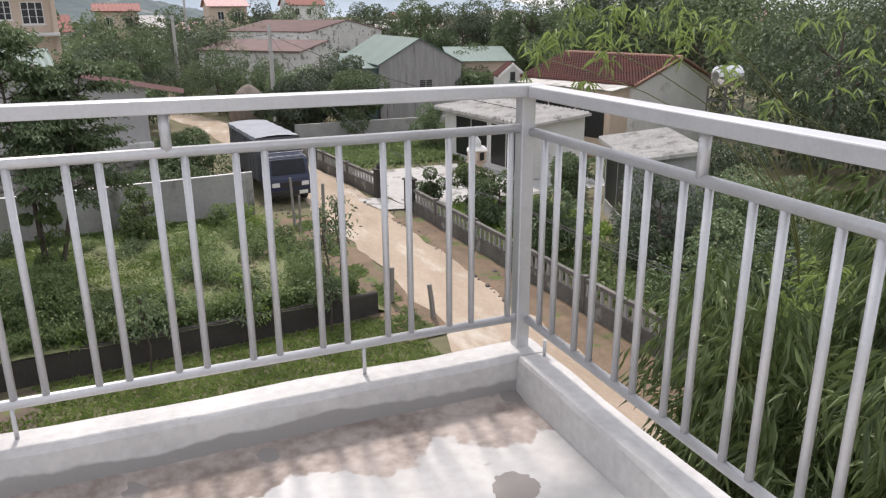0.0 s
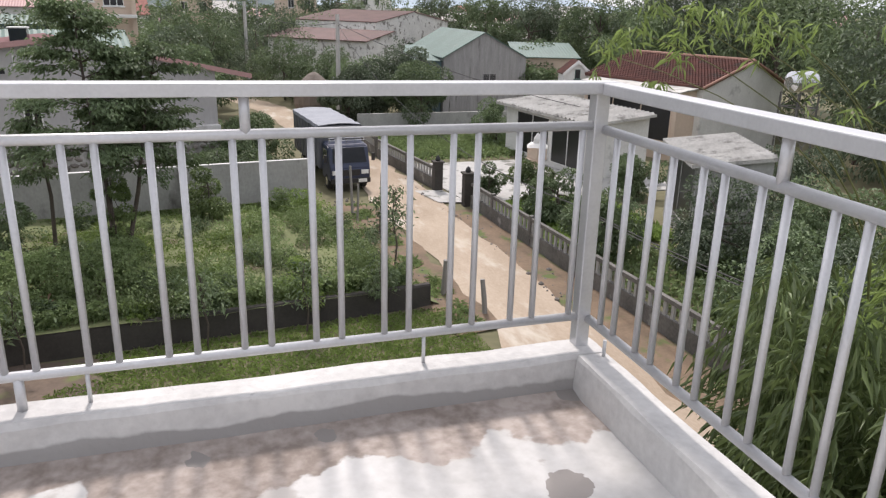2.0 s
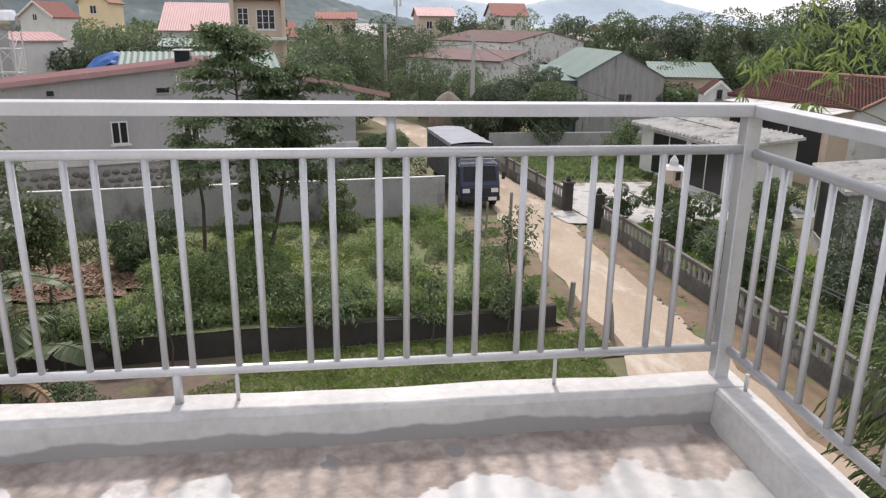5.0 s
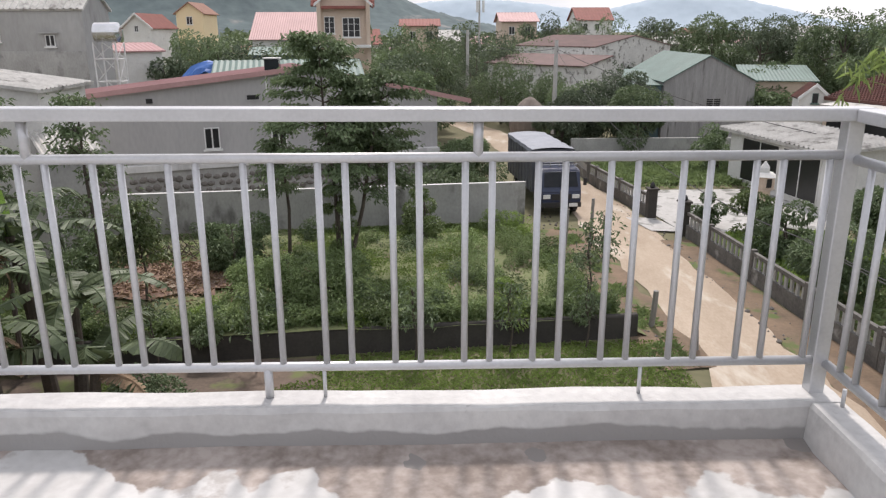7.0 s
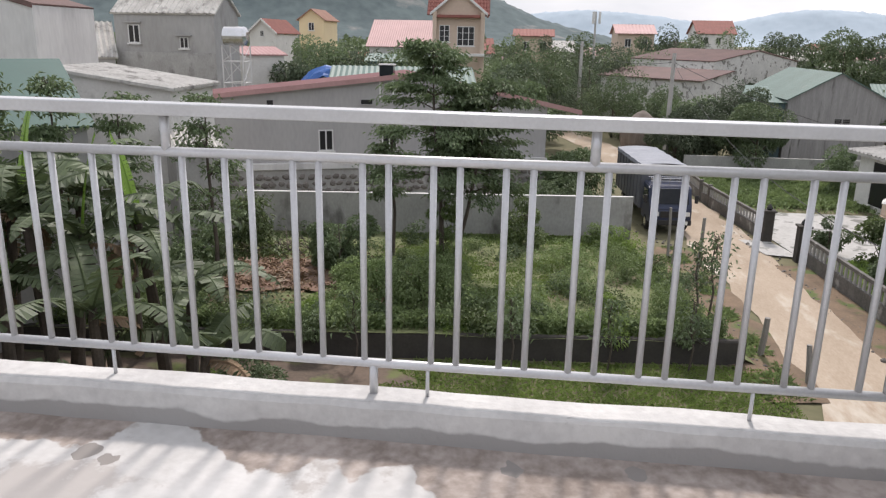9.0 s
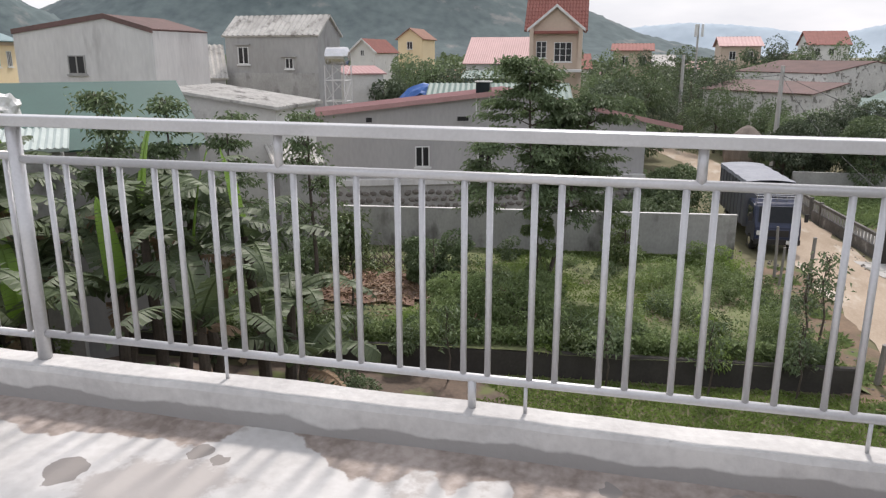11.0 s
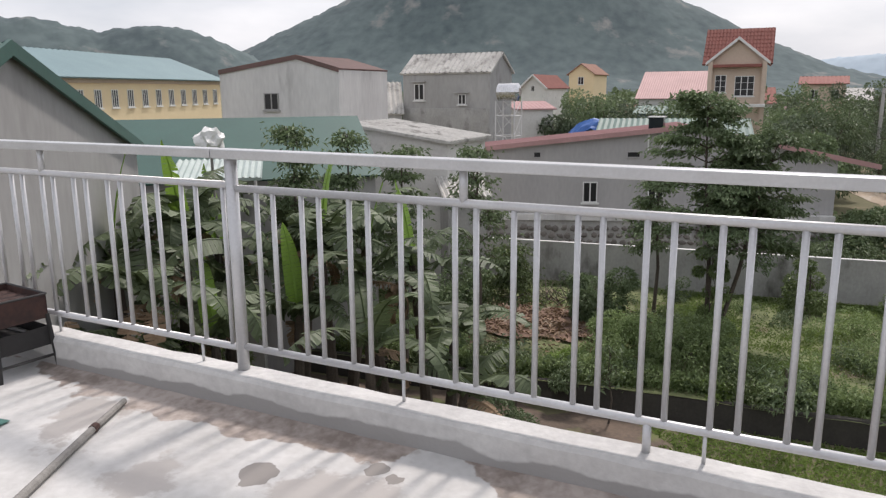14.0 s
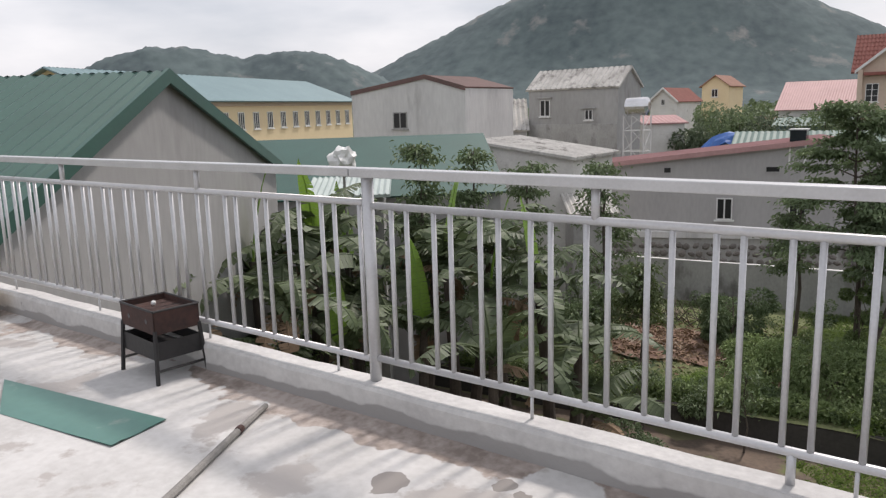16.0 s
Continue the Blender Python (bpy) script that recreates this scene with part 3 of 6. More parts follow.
def upright(name, x, y, z0, z1, r, parent):
    key = (name, round(z1 - z0, 4), r)
    if key not in proto:
        bm = tube(bmesh.new(), [(0, 0, 0), (0, 0, z1 - z0)], r, 12)
        bm.normal_update()
        me = bpy.data.meshes.new(name)
        bm.to_mesh(me)
        bm.free()
        me.materials.append(M["rail"])
        me.polygons.foreach_set("use_smooth", [len(p.vertices) == 4 for p in me.polygons])
        proto[key] = me
    ob = new(name, proto[key])
    ob.location = (x, y, z0)
    ob.parent = parent
    return ob


def curb_top(x):
    return 0.229 - 0.0034 * x - 0.002


def square_post(name, x, y, z0, z1, half, parent):
    ob = part(name, boxed(-half, -half, 0, half, half, z1 - z0, bevel=0.004), M["rail"], parent)
    ob.location = (x, y, z0)
    return ob


def rail_pipe(name, p0, p1, r, parent):
    return part(name, tube(bmesh.new(), [p0, p1], r, 14), M["rail"], parent, smooth=True)


LAB = "silver-painted steel railing with paired round balusters"
s1 = thing("railing", "silver-painted steel railing with paired round balusters, front corner section", "railing", pose(0, 0, 0, 0, 0.06, 0), "terrace railing")
part("top_rail", boxed(-3.60, -0.034, 1.124, 0.034, 0.034, 1.163, bevel=0.004, m=pose(0, 0, 0, 0, 0.28, 0)), M["rail"], s1)
rail_pipe("mid_rail", (-3.5, 0, MID), (-0.02, 0, MID), 0.0155, s1)
rail_pipe("bottom_rail", (-3.5, 0, LOW), (-0.02, 0, LOW), 0.0155, s1)
square_post("corner_post", -0.012, 0.006, 0.20, 1.135, 0.025, s1)
for k in range(15):
    c = -0.2505 - 0.2217 * k
    for o in (-0.041, 0.041):
        upright("baluster", c + o, 0, LOW, MID, 0.0108, s1)
upright("baluster", -0.068, 0, LOW, MID, 0.0108, s1)
for x in (-1.14, -2.475):
    upright("stub", x, 0, MID, 1.135, 0.015, s1)
for x in (-0.60, -1.632, -2.729):
    upright("pin", x, 0, curb_top(x) - 0.01, LOW, 0.0065, s1)
upright("leg", -1.813, 0, curb_top(-1.8) - 0.01, LOW, 0.0145, s1)
MID2, LOW2 = 1.033, 0.334
s2 = thing("railing", LAB + " and a round post", "railing", pose(0, 0, 0, 0, 0.06, 0), "terrace railing")
part("top_rail", boxed(-8.5, -0.033, 1.136, -3.603, 0.033, 1.175, bevel=0.004, m=pose(0, 0, 0, 0, 0.1, 0)), M["rail"], s2)
rail_pipe("mid_rail", (-8.5, 0, MID2), (-3.545, 0, MID2), 0.0155, s2)
rail_pipe("bottom_rail", (-8.5, 0, LOW2), (-3.545, 0, LOW2), 0.0155, s2)
upright("post", -3.52, 0, 0.19, 1.15, 0.0265, s2)
upright("post", -7.9, 0, 0.15, 1.15, 0.0265, s2)
upright("baluster", -3.572, 0, LOW2, MID2, 0.0108, s2)
for k in range(20):
    c = -3.764 - 0.2268 * k
    for o in (-0.041, 0.041):
        upright("baluster", c + o, 0, LOW2, MID2, 0.0108, s2)
for x in (-4.70, -6.07):
    upright("stub", x, 0, MID2, 1.15, 0.015, s2)
for x in (-3.75, -4.70, -5.8, -6.9):
    upright("pin", x, 0, curb_top(x) - 0.01, LOW2, 0.0065, s2)
s3 = thing("railing", "silver-painted steel railing with round balusters on the side curb", "railing", pose(0.006, 0, 0), "terrace railing")
part("top_rail", boxed(-0.033, -4.55, 1.123, 0.033, -0.036, 1.162, bevel=0.004), M["rail"], s3)
MIDS, LOWS = 1.008, 0.336
rail_pipe("mid_rail", (0, -4.5, MIDS), (0, -0.02, MIDS), 0.0155, s3)
rail_pipe("bottom_rail", (0, -4.5, LOWS), (0, -0.02, LOWS), 0.0155, s3)
for k in range(19):
    c = -0.143 - 0.2245 * k
    for o in (-0.0435, 0.0435):
        upright("baluster", 0, c + o, LOWS, MIDS, 0.0108, s3)
for y in (-0.83, -2.2, -3.5):
    upright("stub", 0, y, MIDS, 1.135, 0.015, s3)
for y in (-1.2, -2.3):
    upright("pin", 0, y, 0.225, LOWS, 0.0065, s3)
peg = upright("cut_pin", 0.02, -0.11, 0.225, 0.29, 0.0065, s3)

# ---- ground, road, garden ----
HOR = 2600.0
ring = [-HOR, -900, -300, -120, -60, -30, -12, 0, 12, 30, 60, 120, 300, 900, HOR]
vs = [(x, y, G) for y in ring for x in ring]
nr = len(ring)
fs = [(j * nr + i, j * nr + i + 1, (j + 1) * nr + i + 1, (j + 1) * nr + i) for j in range(nr - 1) for i in range(nr - 1)]
tagged(raw("ground", vs, fs, M["ground"]), "grassy village ground with bare earth", "ground", kind="structure")


def strip(name, mid, halfw, z, material, label, category, wob=0.15, kind="structure"):
    """A road-like strip along a polyline of (x, y), with uneven edges and slight crown."""
    pts = []
    for (x0, y0), (x1, y1) in zip(mid, mid[1:]):
        m_ = max(2, int(math.hypot(x1 - x0, y1 - y0) / 1.0))
        pts += [(x0 + (x1 - x0) * i / m_, y0 + (y1 - y0) * i / m_) for i in range(m_)]
    pts.append(mid[-1])
    vs, fs = [], []
    for i, (x, y) in enumerate(pts):
        a, b = pts[max(i - 2, 0)], pts[min(i + 2, len(pts) - 1)]
        d = Vector((b[0] - a[0], b[1] - a[1])).normalized()
        for j, s in enumerate((-1, -0.6, -0.2, 0.2, 0.6, 1)):
            w = halfw * s + (noise.noise(Vector((x * 0.6, y * 0.6, s * 9))) * wob * 2 if abs(s) == 1 else 0)
            vs.append((x + d.y * w, y - d.x * w, z + (0.03 * noise.noise(Vector((x * 0.9, y * 0.9, s * 2))) + 0.035 if abs(s) < 1 else 0)))
    for i in range(len(pts) - 1):
        for j in range(5):
            a = i * 6 + j
            fs.append((a, a + 1, a + 7, a + 6))
    return tagged(raw(name, vs, fs, material, smooth=True), label, category, kind=kind)


strip("road", [(5.5, -40), (6.8, 0), (7.1, 14.8), (7.15, 20.7), (7.1, 27.2), (6.85, 33.4), (6.2, 40), (5.4, 50.5), (4.5, 57.3), (2.2, 66), (-4, 82), (-16, 110)], 1.4, G + 0.03, M["road"], "pale sandy village road with stones along its edges", "road", 0.25)
strip("verge", [(9.2, 0), (9.3, 14.9), (9.05, 20.6), (8.8, 26.6)], 0.85, G + 0.012, M["verge"], "brown dirt verge with weeds", "verge", 0.2)

GARDEN = -6.24
RW0, RW1 = Vector((-26.2, 13.7)), Vector((4.6, 16.9))       # line of the retaining wall


def rw(t):
    return RW0.lerp(RW1, t)


vs, fs = [], []
NXg, NYg = 70, 36
gfar = lambda t: Vector((-25.5, 24.5)).lerp(Vector((2.95, 27.9)), t)
for i in range(NXg + 1):
    t = i / NXg
    a, b = rw(t), gfar(t)
    for j in range(NYg + 1):
        p = a.lerp(b, j / NYg)
        z = GARDEN + 0.10 * noise.noise(Vector((p.x * 0.35, p.y * 0.35, 3))) + 0.05 * noise.noise(Vector((p.x * 1.3, p.y * 1.3, 7)))
        if i == NXg:
            z = G - 0.1
        elif i >= NXg - 2:
            z = G + (z - G) * 0.6
        vs.append((p.x + (0.6 if i == NXg else 0), p.y, z))
for i in range(NXg):
    for j in range(NYg):
        a = i * (NYg + 1) + j
        fs.append((a, a + NYg + 1, a + NYg + 2, a + 1))
tagged(raw("garden_soil", vs, fs, M["soil"], smooth=True), "weedy raised garden soil with a bare reddish patch", "soil", kind="structure")
rwt = thing("retaining_wall", "low near-black retaining wall of the garden", "wall", frame_xy(RW0, RW1, G), kind="structure")
Lr = (RW1 - RW0).length
vs, fs = [], []
for i in range(81):
    x = Lr * i / 80
    w = 0.02 * noise.noise(Vector((x, 0, 1)))
    for y, z in ((-0.02, -0.1), (0.0, 0.3), (0.02, 0.63), (0.05, 0.68), (0.2, 0.68), (0.2, -0.1)):
        vs.append((x, y + w, z + (w if z > 0 else 0)))
for i in range(80):
    for j in range(5):
        a = i * 6 + j
        fs.append((a, a + 6, a + 7, a + 1))
fs += [(0, 1, 2, 3, 4, 5), tuple(480 + k for k in (5, 4, 3, 2, 1, 0))]
raw("wall", vs, fs, M["retain"], rwt)

strip("yard_earth", [(-30, 6.9), (-16, 8.3), (-3.5, 9.4)], 6.4, G + 0.008, M["yard"], "bare brown yard earth with sparse weeds", "soil", 0.6)

strip("road_shoulder", [(5.5, 14.8), (5.2, 17.5), (4.9, 22.5), (4.6, 28.5)], 1.0, G + 0.02, M["verge"], "stony weedy shoulder between garden and road", "road shoulder", 0.35)
bz = []
for i in range(28):
    a = 2 * math.pi * i / 28
    k_ = 1 + 0.55 * noise.noise(Vector((math.cos(a) * 2.5, math.sin(a) * 2.5, 4)))
    bz.append((-9.3 + 2.5 * k_ * math.cos(a), 20.3 + 1.8 * k_ * math.sin(a), GARDEN + 0.09))
bz.append((-9.3, 20.3, GARDEN + 0.16))
tagged(raw("bare_soil", bz, [(i, (i + 1) % 28, 28) for i in range(28)], M["bare"], smooth=True), "bare reddish brown garden soil with litter", "soil", kind="structure")

# garden boundary wall
gw = thing("garden_wall", "weathered grey cement boundary wall behind the garden", "wall", frame_xy((-25.4, 24.4), (2.86, 27.75), G), kind="structure")
Lg = math.hypot(28.26, 3.35)
part("wall", boxed(0, 0, -0.1, Lg, 0.16, 2.24, bevel=0.012), M["wall_weathered"], gw)
part("coping", boxed(-0.01, -0.012, 2.242, Lg + 0.01, 0.172, 2.27, bevel=0.008), M["plaster_pale"], gw)

# fence along the road
def fence(a, b, label):
    L = math.hypot(b[0] - a[0], b[1] - a[1])
    f = thing("concrete_fence", label, "fence", frame_xy(a, b, G), "roadside fence")
    part("base", boxed(0, -0.07, -0.1, L, 0.07, 0.55, bevel=0.01), M["fence"], f)
    part("top_beam", boxed(0, -0.07, 0.95, L, 0.07, 1.08, bevel=0.01), M["fence"], f)
    n = int(L / 0.34)
    bm = bmesh.new()
    box(bm, -0.06, -0.035, 0.0, 0.06, 0.035, 0.40)
    pr = part("baluster", bm, M["wall_weathered"], f)
    pr.location = (0.2, 0, 0.55)
    for k in range(1, n):
        c = new("baluster", pr.data)
        c.location, c.parent = (0.2 + k * 0.34, 0, 0.55), f
    for k in range(int(L / 3.4) + 1):
        part("post", boxed(k * 3.4 - 0.09, -0.09, -0.1, k * 3.4 + 0.09, 0.09, 1.15, bevel=0.012), M["fence"], f)
    return f


fence((10.4, 7.9), (9.5, 27.1), "dark weathered concrete fence with pale balusters along the road")
fence((8.9, 30.7), (7.95, 38.5), "dark weathered concrete fence beyond the gate")
fence((7.93, 38.9), (7.75, 48.2), "dark weathered concrete fence by the vegetable plot")
for x, y, h in ((9.41, 27.45, 1.4), (8.93, 30.3, 1.35)):
    gp = thing("gate_post", "square blackened concrete gate post with a finial", "gate post", pose(x, y, G), "gate posts")
    part("shaft", boxed(-0.2, -0.2, -0.1, 0.2, 0.2, h, bevel=0.015), M["retain"], gp)
    part("cap", boxed(-0.26, -0.26, h + 0.003, 0.26, 0.26, h + 0.09, bevel=0.02), M["retain"], gp)
    part("finial", tube(bmesh.new(), [(0, 0, h + 0.09), (0, 0, h + 0.16), (0, 0, h + 0.25), (0, 0, h + 0.34)], [0.09, 0.13, 0.1, 0.03], 8), M["black_steel"], gp)

# courtyard beyond the fence
vs = [(9.6, 27.7, G + 0.05), (21.0, 28.1, G + 0.05), (20.1, 36.4, G + 0.05), (8.75, 36.3, G + 0.05)]
vs += [(x, y, G - 0.1) for x, y, z in vs]
tagged(raw("courtyard", vs, [(0, 1, 2, 3), (4, 5, 1, 0), (5, 6, 2, 1), (6, 7, 3, 2), (7, 4, 0, 3)], M["court"]), "stained white concrete yard", "yard", kind="structure")
vs = [(8.3, 28.0, G + 0.075), (9.59, 27.75, G + 0.08), (9.1, 30.2, G + 0.08), (7.8, 30.3, G + 0.075)]
tagged(raw("gate_ramp", vs, [(0, 1, 2, 3)], M["court"]), "pale concrete ramp at the gate", "ramp", kind="structure")

# ---- large buildings ----
house("green_roofed_house", "grey rendered gable house with dark green steel roof", (-9.55, 0.85), (-14.56, 9.13), 16, 0.28, 2.06, "y", "plaster_dull", "green_roof", n=70, amp=0.022, over=0.12, fascia="green_roof", thick=0.03, ridge_at=0.451)
gb = house("grey_house", "long plain grey rendered house with pink-edged low gable", (-15.59, 29.01), (-0.63, 34.66), 2.6, -1.24, -0.25, "y", "plaster_grey", "pink_roof", n=40, amp=0.03, over=0.25, fascia="pink_roof", ridge_at=0.598, eave_b=-1.64, over_b=1.7,
           windows=[(5.32, -3.2, 0.66, 0.95), (8.24, -3.25, 0.68, 0.95), (7.2, -1.49, 0.62, 0.3, {"fmat": "plaster_grey", "leaves": 1, "sill": False}), (2.9, -1.5, 0.32, 0.26, {"fmat": "plaster_grey", "leaves": 1, "sill": False})])
house("white_house", "tall pale stained rendered house with low gable", (-28.67, 26.96), (-21.77, 27.36), 4.9, 2.4, 3.03, "y", "plaster_pale", "brown_roof", n=20, amp=0.02, over=0.03, ridge_at=0.672, fascia="brown_roof", windows=[(3.08, 0.94, 0.85, 0.82, {"fmat": "plaster_grey2"})])
cube = house("cube_house", "grey two-storey house with white fibre-cement roof", (-25.24, 39.53), (-19.13, 39.14), 3.0, 2.5, 3.58, "x", "plaster_grey2", "fibro", n=18, amp=0.06, over=0.15, windows=[(1.2, 1.31, 0.72, 1.0), (4.25, 0.86, 0.52, 0.6)])
part("plinth", boxed(-0.02, -0.09, -0.1, 6.14, -0.004, 0.32 - G, bevel=0.01), M["wall_weathered"], cube)
for x in (1.2, 4.25):
    part("window_hood", boxed(x - 0.5, -0.2, (1.9 if x < 2 else 1.22) - G, x + 0.5, -0.004, (1.97 if x < 2 else 1.28) - G, bevel=0.01), M["plaster_grey2"], cube)
sch = house("school_building", "long cream-yellow building with blue-green roof", (-37.44, 19.44), (-46.43, 45.99), 9, 2.46, 4.15, "x", "yellow", "teal_roof", n=50, amp=0.03, over=0.5, windows=[(3.36 + k * 1.81, 1.07, 0.72, 1.12, {"leaves": 3}) for k in range(14)])
part("band", boxed(0, -0.12, 2.02 - G, 28.0, -0.005, 2.36 - G), M["cream"], sch)
house("white_roofed_shed", "cream shed with stained white corrugated roof", (-17.75, 22.0), (-13.45, 22.0), 3.4, -0.42, 0.16, "y", "white_wall", "fibro", n=14, amp=0.05, over=0.25, ridge_at=0.0)
house("green_long_shed", "long shed with dull green sheet roof", (-19.5, 10.48), (-13.08, 16.43), 8, -0.99, 0.52, "x", "plaster_grey", "green_roof", n=1, amp=0.0, over=0.2)
house("tin_lean_to", "low lean-to with pale corrugated sheets", (-15.64, 11.26), (-14.2, 12.4), 1.8, -0.73, -0.44, "x", "wall_weathered", "tin_pale", n=14, amp=0.03, over=0.2, ridge_at=1.0)
house("fibro_shed", "low shed with a thin grey sheet roof", (-12.7, 20.5), (-11.6, 21.3), 1.7, -2.2, -1.75, "x", "wall_weathered", "fibro", n=10, amp=0.04, over=0.2, ridge_at=1.0)
villa = house("villa", "cream villa with steep red tile roof", (-9.15, 57.3), (-5.45, 57.5), 9, 3.42, 4.93, "y", "cream", "red_roof", n=18, amp=0.05, over=0.35, fascia="white_frame", rows=9, step=0.03, windows=[(0.75, 1.7, 0.8, 1.25, {"leaves": 2, "bars": 2}), (2.4, 1.52, 1.35, 1.45, {"leaves": 3, "bars": 2})])
v, f = ribbed((-0.75, 1.6, 3.15 - G), (4.2, 1.6, 3.15 - G), (-0.75, 4.6, 5.9 - G), 20, 0.05, 10, 0.05, 0.03)
raw("main_roof", v, f, M["red_roof"], villa)
for x in (0.0, 3.7):
    part("pillar", boxed(x - 0.15, -0.35, 0, x + 0.15, -0.05, 10.2), M["cream"], villa)
part("hood", boxed(0.2, -0.55, 2.86 - G, 3.5, -0.004, 3.08 - G, bevel=0.03), M["red_roof"], villa)
part("balcony", boxed(-0.2, -0.9, 0.02 - G, 3.9, -0.36, 0.24 - G, bevel=0.03), M["white_wall"], villa)
house("pink_roofed_house", "low house with large pink sheet roof", (-16.75, 68.4), (-11.0, 68.6), 9, 0.6, 2.92, "x", "white_wall", "pink_roof", n=30, amp=0.012, over=0.3)
house("teal_porch", "pale blue-green porch roof", (-16.1, 64.23), (-9.74, 65.13), 3, -0.74, -0.15, "x", "blue_wall", "green_pale", n=20, amp=0.02, over=0.2, ridge_at=1.0)
house("red_gable_house", "white house with red tile roof", (-31.95, 78.0), (-29.1, 78.0), 8, 1.72, 2.98, "y", "white_wall", "red_roof", n=20, amp=0.04, over=0.3, fascia="white_frame", windows=[(1.4, 1.5, 0.4, 0.6)])
house("yellow_gable_house", "yellow house with orange roof", (-29.7, 88.5), (-26.6, 88.5), 6, 3.28, 4.4, "y", "yellow", "orange_roof", n=16, amp=0.04, over=0.3, windows=[(1.5, 2.4, 0.7, 0.9)])
house("small_red_shed", "white wall with a narrow red roof", (-19.75, 44.91), (-17.6, 46.35), 3, 0.12, 0.55, "x", "white_wall", "pink_roof", n=10, amp=0.03, over=0.2, ridge_at=1.0)
house("green_sheet_shed", "low shed with pale green roof", (-12.26, 38.2), (-4.69, 39.52), 5, -1.0, -0.30, "x", "white_wall", "green_pale", n=26, amp=0.02, over=0.2)
# to the right of the road
g2 = house("board_house", "weathered grey board-clad house with faded green roof", (16.3, 52.9), (22.95, 52.7), 12, -2.34, -0.53, "y", "grey_board", "green_pale", n=30, amp=0.012, over=0.15, ridge_at=0.48, windows=[(3.7, -3.95, 1.1, 0.8, {"fmat": "grey_board", "bars": 4})])
house("green_lean_to", "blue-green lean-to with faded green roof", (13.4, 54.2), (16.25, 53.3), 8, -2.66, -1.95, "x", "blue_wall", "green_pale", n=20, amp=0.012, over=0.15, ridge_at=1.0)
house("green_back_shed", "shed with flat faded green roof", (23.4, 55.4), (28.0, 54.0), 6, -2.45, -1.6, "x", "cream", "green_pale", n=20, amp=0.012, over=0.3, ridge_at=1.0)
lb = house("long_house", "long house with brown roof and peeling white gable", (9.18, 85.27), (16.25, 76.07), 13, -0.45, 0.62, "x", "white_peel", "brown_roof", n=50, amp=0.03, over=0.1)
house("brown_lean_to", "lean-to with brown and white sheet roof", (5.58, 78.78), (13.83, 69.6), 4.5, -2.02, -1.2, "x", "white_peel", "brown_roof", n=36, amp=0.03, over=0.3, ridge_at=1.0)
# The two wide dark panels stand for the shade below the verandah roof.
house("verandah_house", "white house with stained white corrugated verandah roof", (16.0, 39.3), (17.1, 30.9), 3.6, -4.0, -3.7, "x", "white_wall", "fibro", n=26, amp=0.09, over=0.5, ridge_at=1.0, windows=[(3.0, -5.45, 3.4, 2.3, {"fmat": "white_wall", "leaves": 2, "sill": False}), (6.5, -5.45, 3.0, 2.3, {"fmat": "white_wall", "leaves": 2, "sill": False})])
rt = house("red_tile_house", "white rendered house with dark red tile roof", (23.2, 43.0), (25.8, 34.2), 7.8, -2.74, -1.4, "x", "white_wall", "dark_red", ridge_at=0.55, n=44, amp=0.05, over=0.15, rows=18, step=0.10)
# One wide dark panel paints the shadow below the porch slab.
house("tile_porch", "porch with cream fascia and flat pale roof", (22.3, 41.6), (24.2, 34.2), 1.6, -2.98, -2.8, "x", "cream", "fibro", n=6, amp=0.01, over=0.2, ridge_at=1.0, windows=[(3.8, -4.6, 7.0, 2.5, {"fmat": "cream", "leaves": 3, "sill": False})])
part("ridge_cap", tube(bmesh.new(), [(-0.15, 4.29, -1.3 - G), (9.3, 4.29, -1.3 - G)], 0.11, 8), M["orange_roof"], rt)
part("verge_cap", tube(bmesh.new(), [(9.31, -0.2, -2.72 - G), (9.31, 4.29, -1.32 - G), (9.31, 7.95, -2.76 - G)], 0.08, 6), M["orange_roof"], rt)
# The shed's open front is a dark panel painted as its shaded inside.
house("near_shed", "open shed with rusty grey corrugated roof", (17.0, 24.0), (15.3, 19.8), 2.6, -3.74, -3.42, "x", "wall_weathered", "fibro", n=17, amp=0.085, over=0.3, ridge_at=1.0, windows=[(2.35, -5.1, 4.1, 2.3, {"fmat": "wall_weathered", "leaves": 2, "sill": False})])
house("gable_chapel", "small white gable front with a green arched niche", (21.75, 43.6), (23.5, 43.2), 1.6, -2.72, -1.95, "y", "white_wall", "dark_red", n=8, amp=0.05, over=0.1, fascia="white_frame", windows=[(0.9, -2.75, 0.35, 0.6, {"fmat": "green_pale", "leaves": 1})])
part("wall", boxed(8.4, 46.5, G - 0.1, 27, 46.7, -5.55), M["wall_weathered"], thing("plot_wall", "weathered yellowish wall behind the vegetable plot", "wall", pose(0, 0, 0), kind="structure"))
# rubble plinth under the grey house
pl = part("plinth", boxed(0.0, -0.32, 0.0, 15.9, -0.004, -4.453 - G, bevel=0.01), M["wall_weathered"], gb)
part("ledge", boxed(-0.05, -0.42, -4.45 - G, 15.95, -0.004, -4.18 - G, bevel=0.01), M["plaster_pale"], gb)
shapes = []
for s in range(5):
    bm = bmesh.new()
    bmesh.ops.create_icosphere(bm, subdivisions=1, radius=1)
    for v_ in bm.verts:
        v_.co *= 1 + 0.3 * noise.noise(v_.co * 1.7 + Vector((s * 5, 0, 0)))
    me = bpy.data.meshes.new("stone")
    bm.to_mesh(me)
    bm.free()
    me.materials.append(M["stone"])
    shapes.append(me)
rs = random.Random(4)
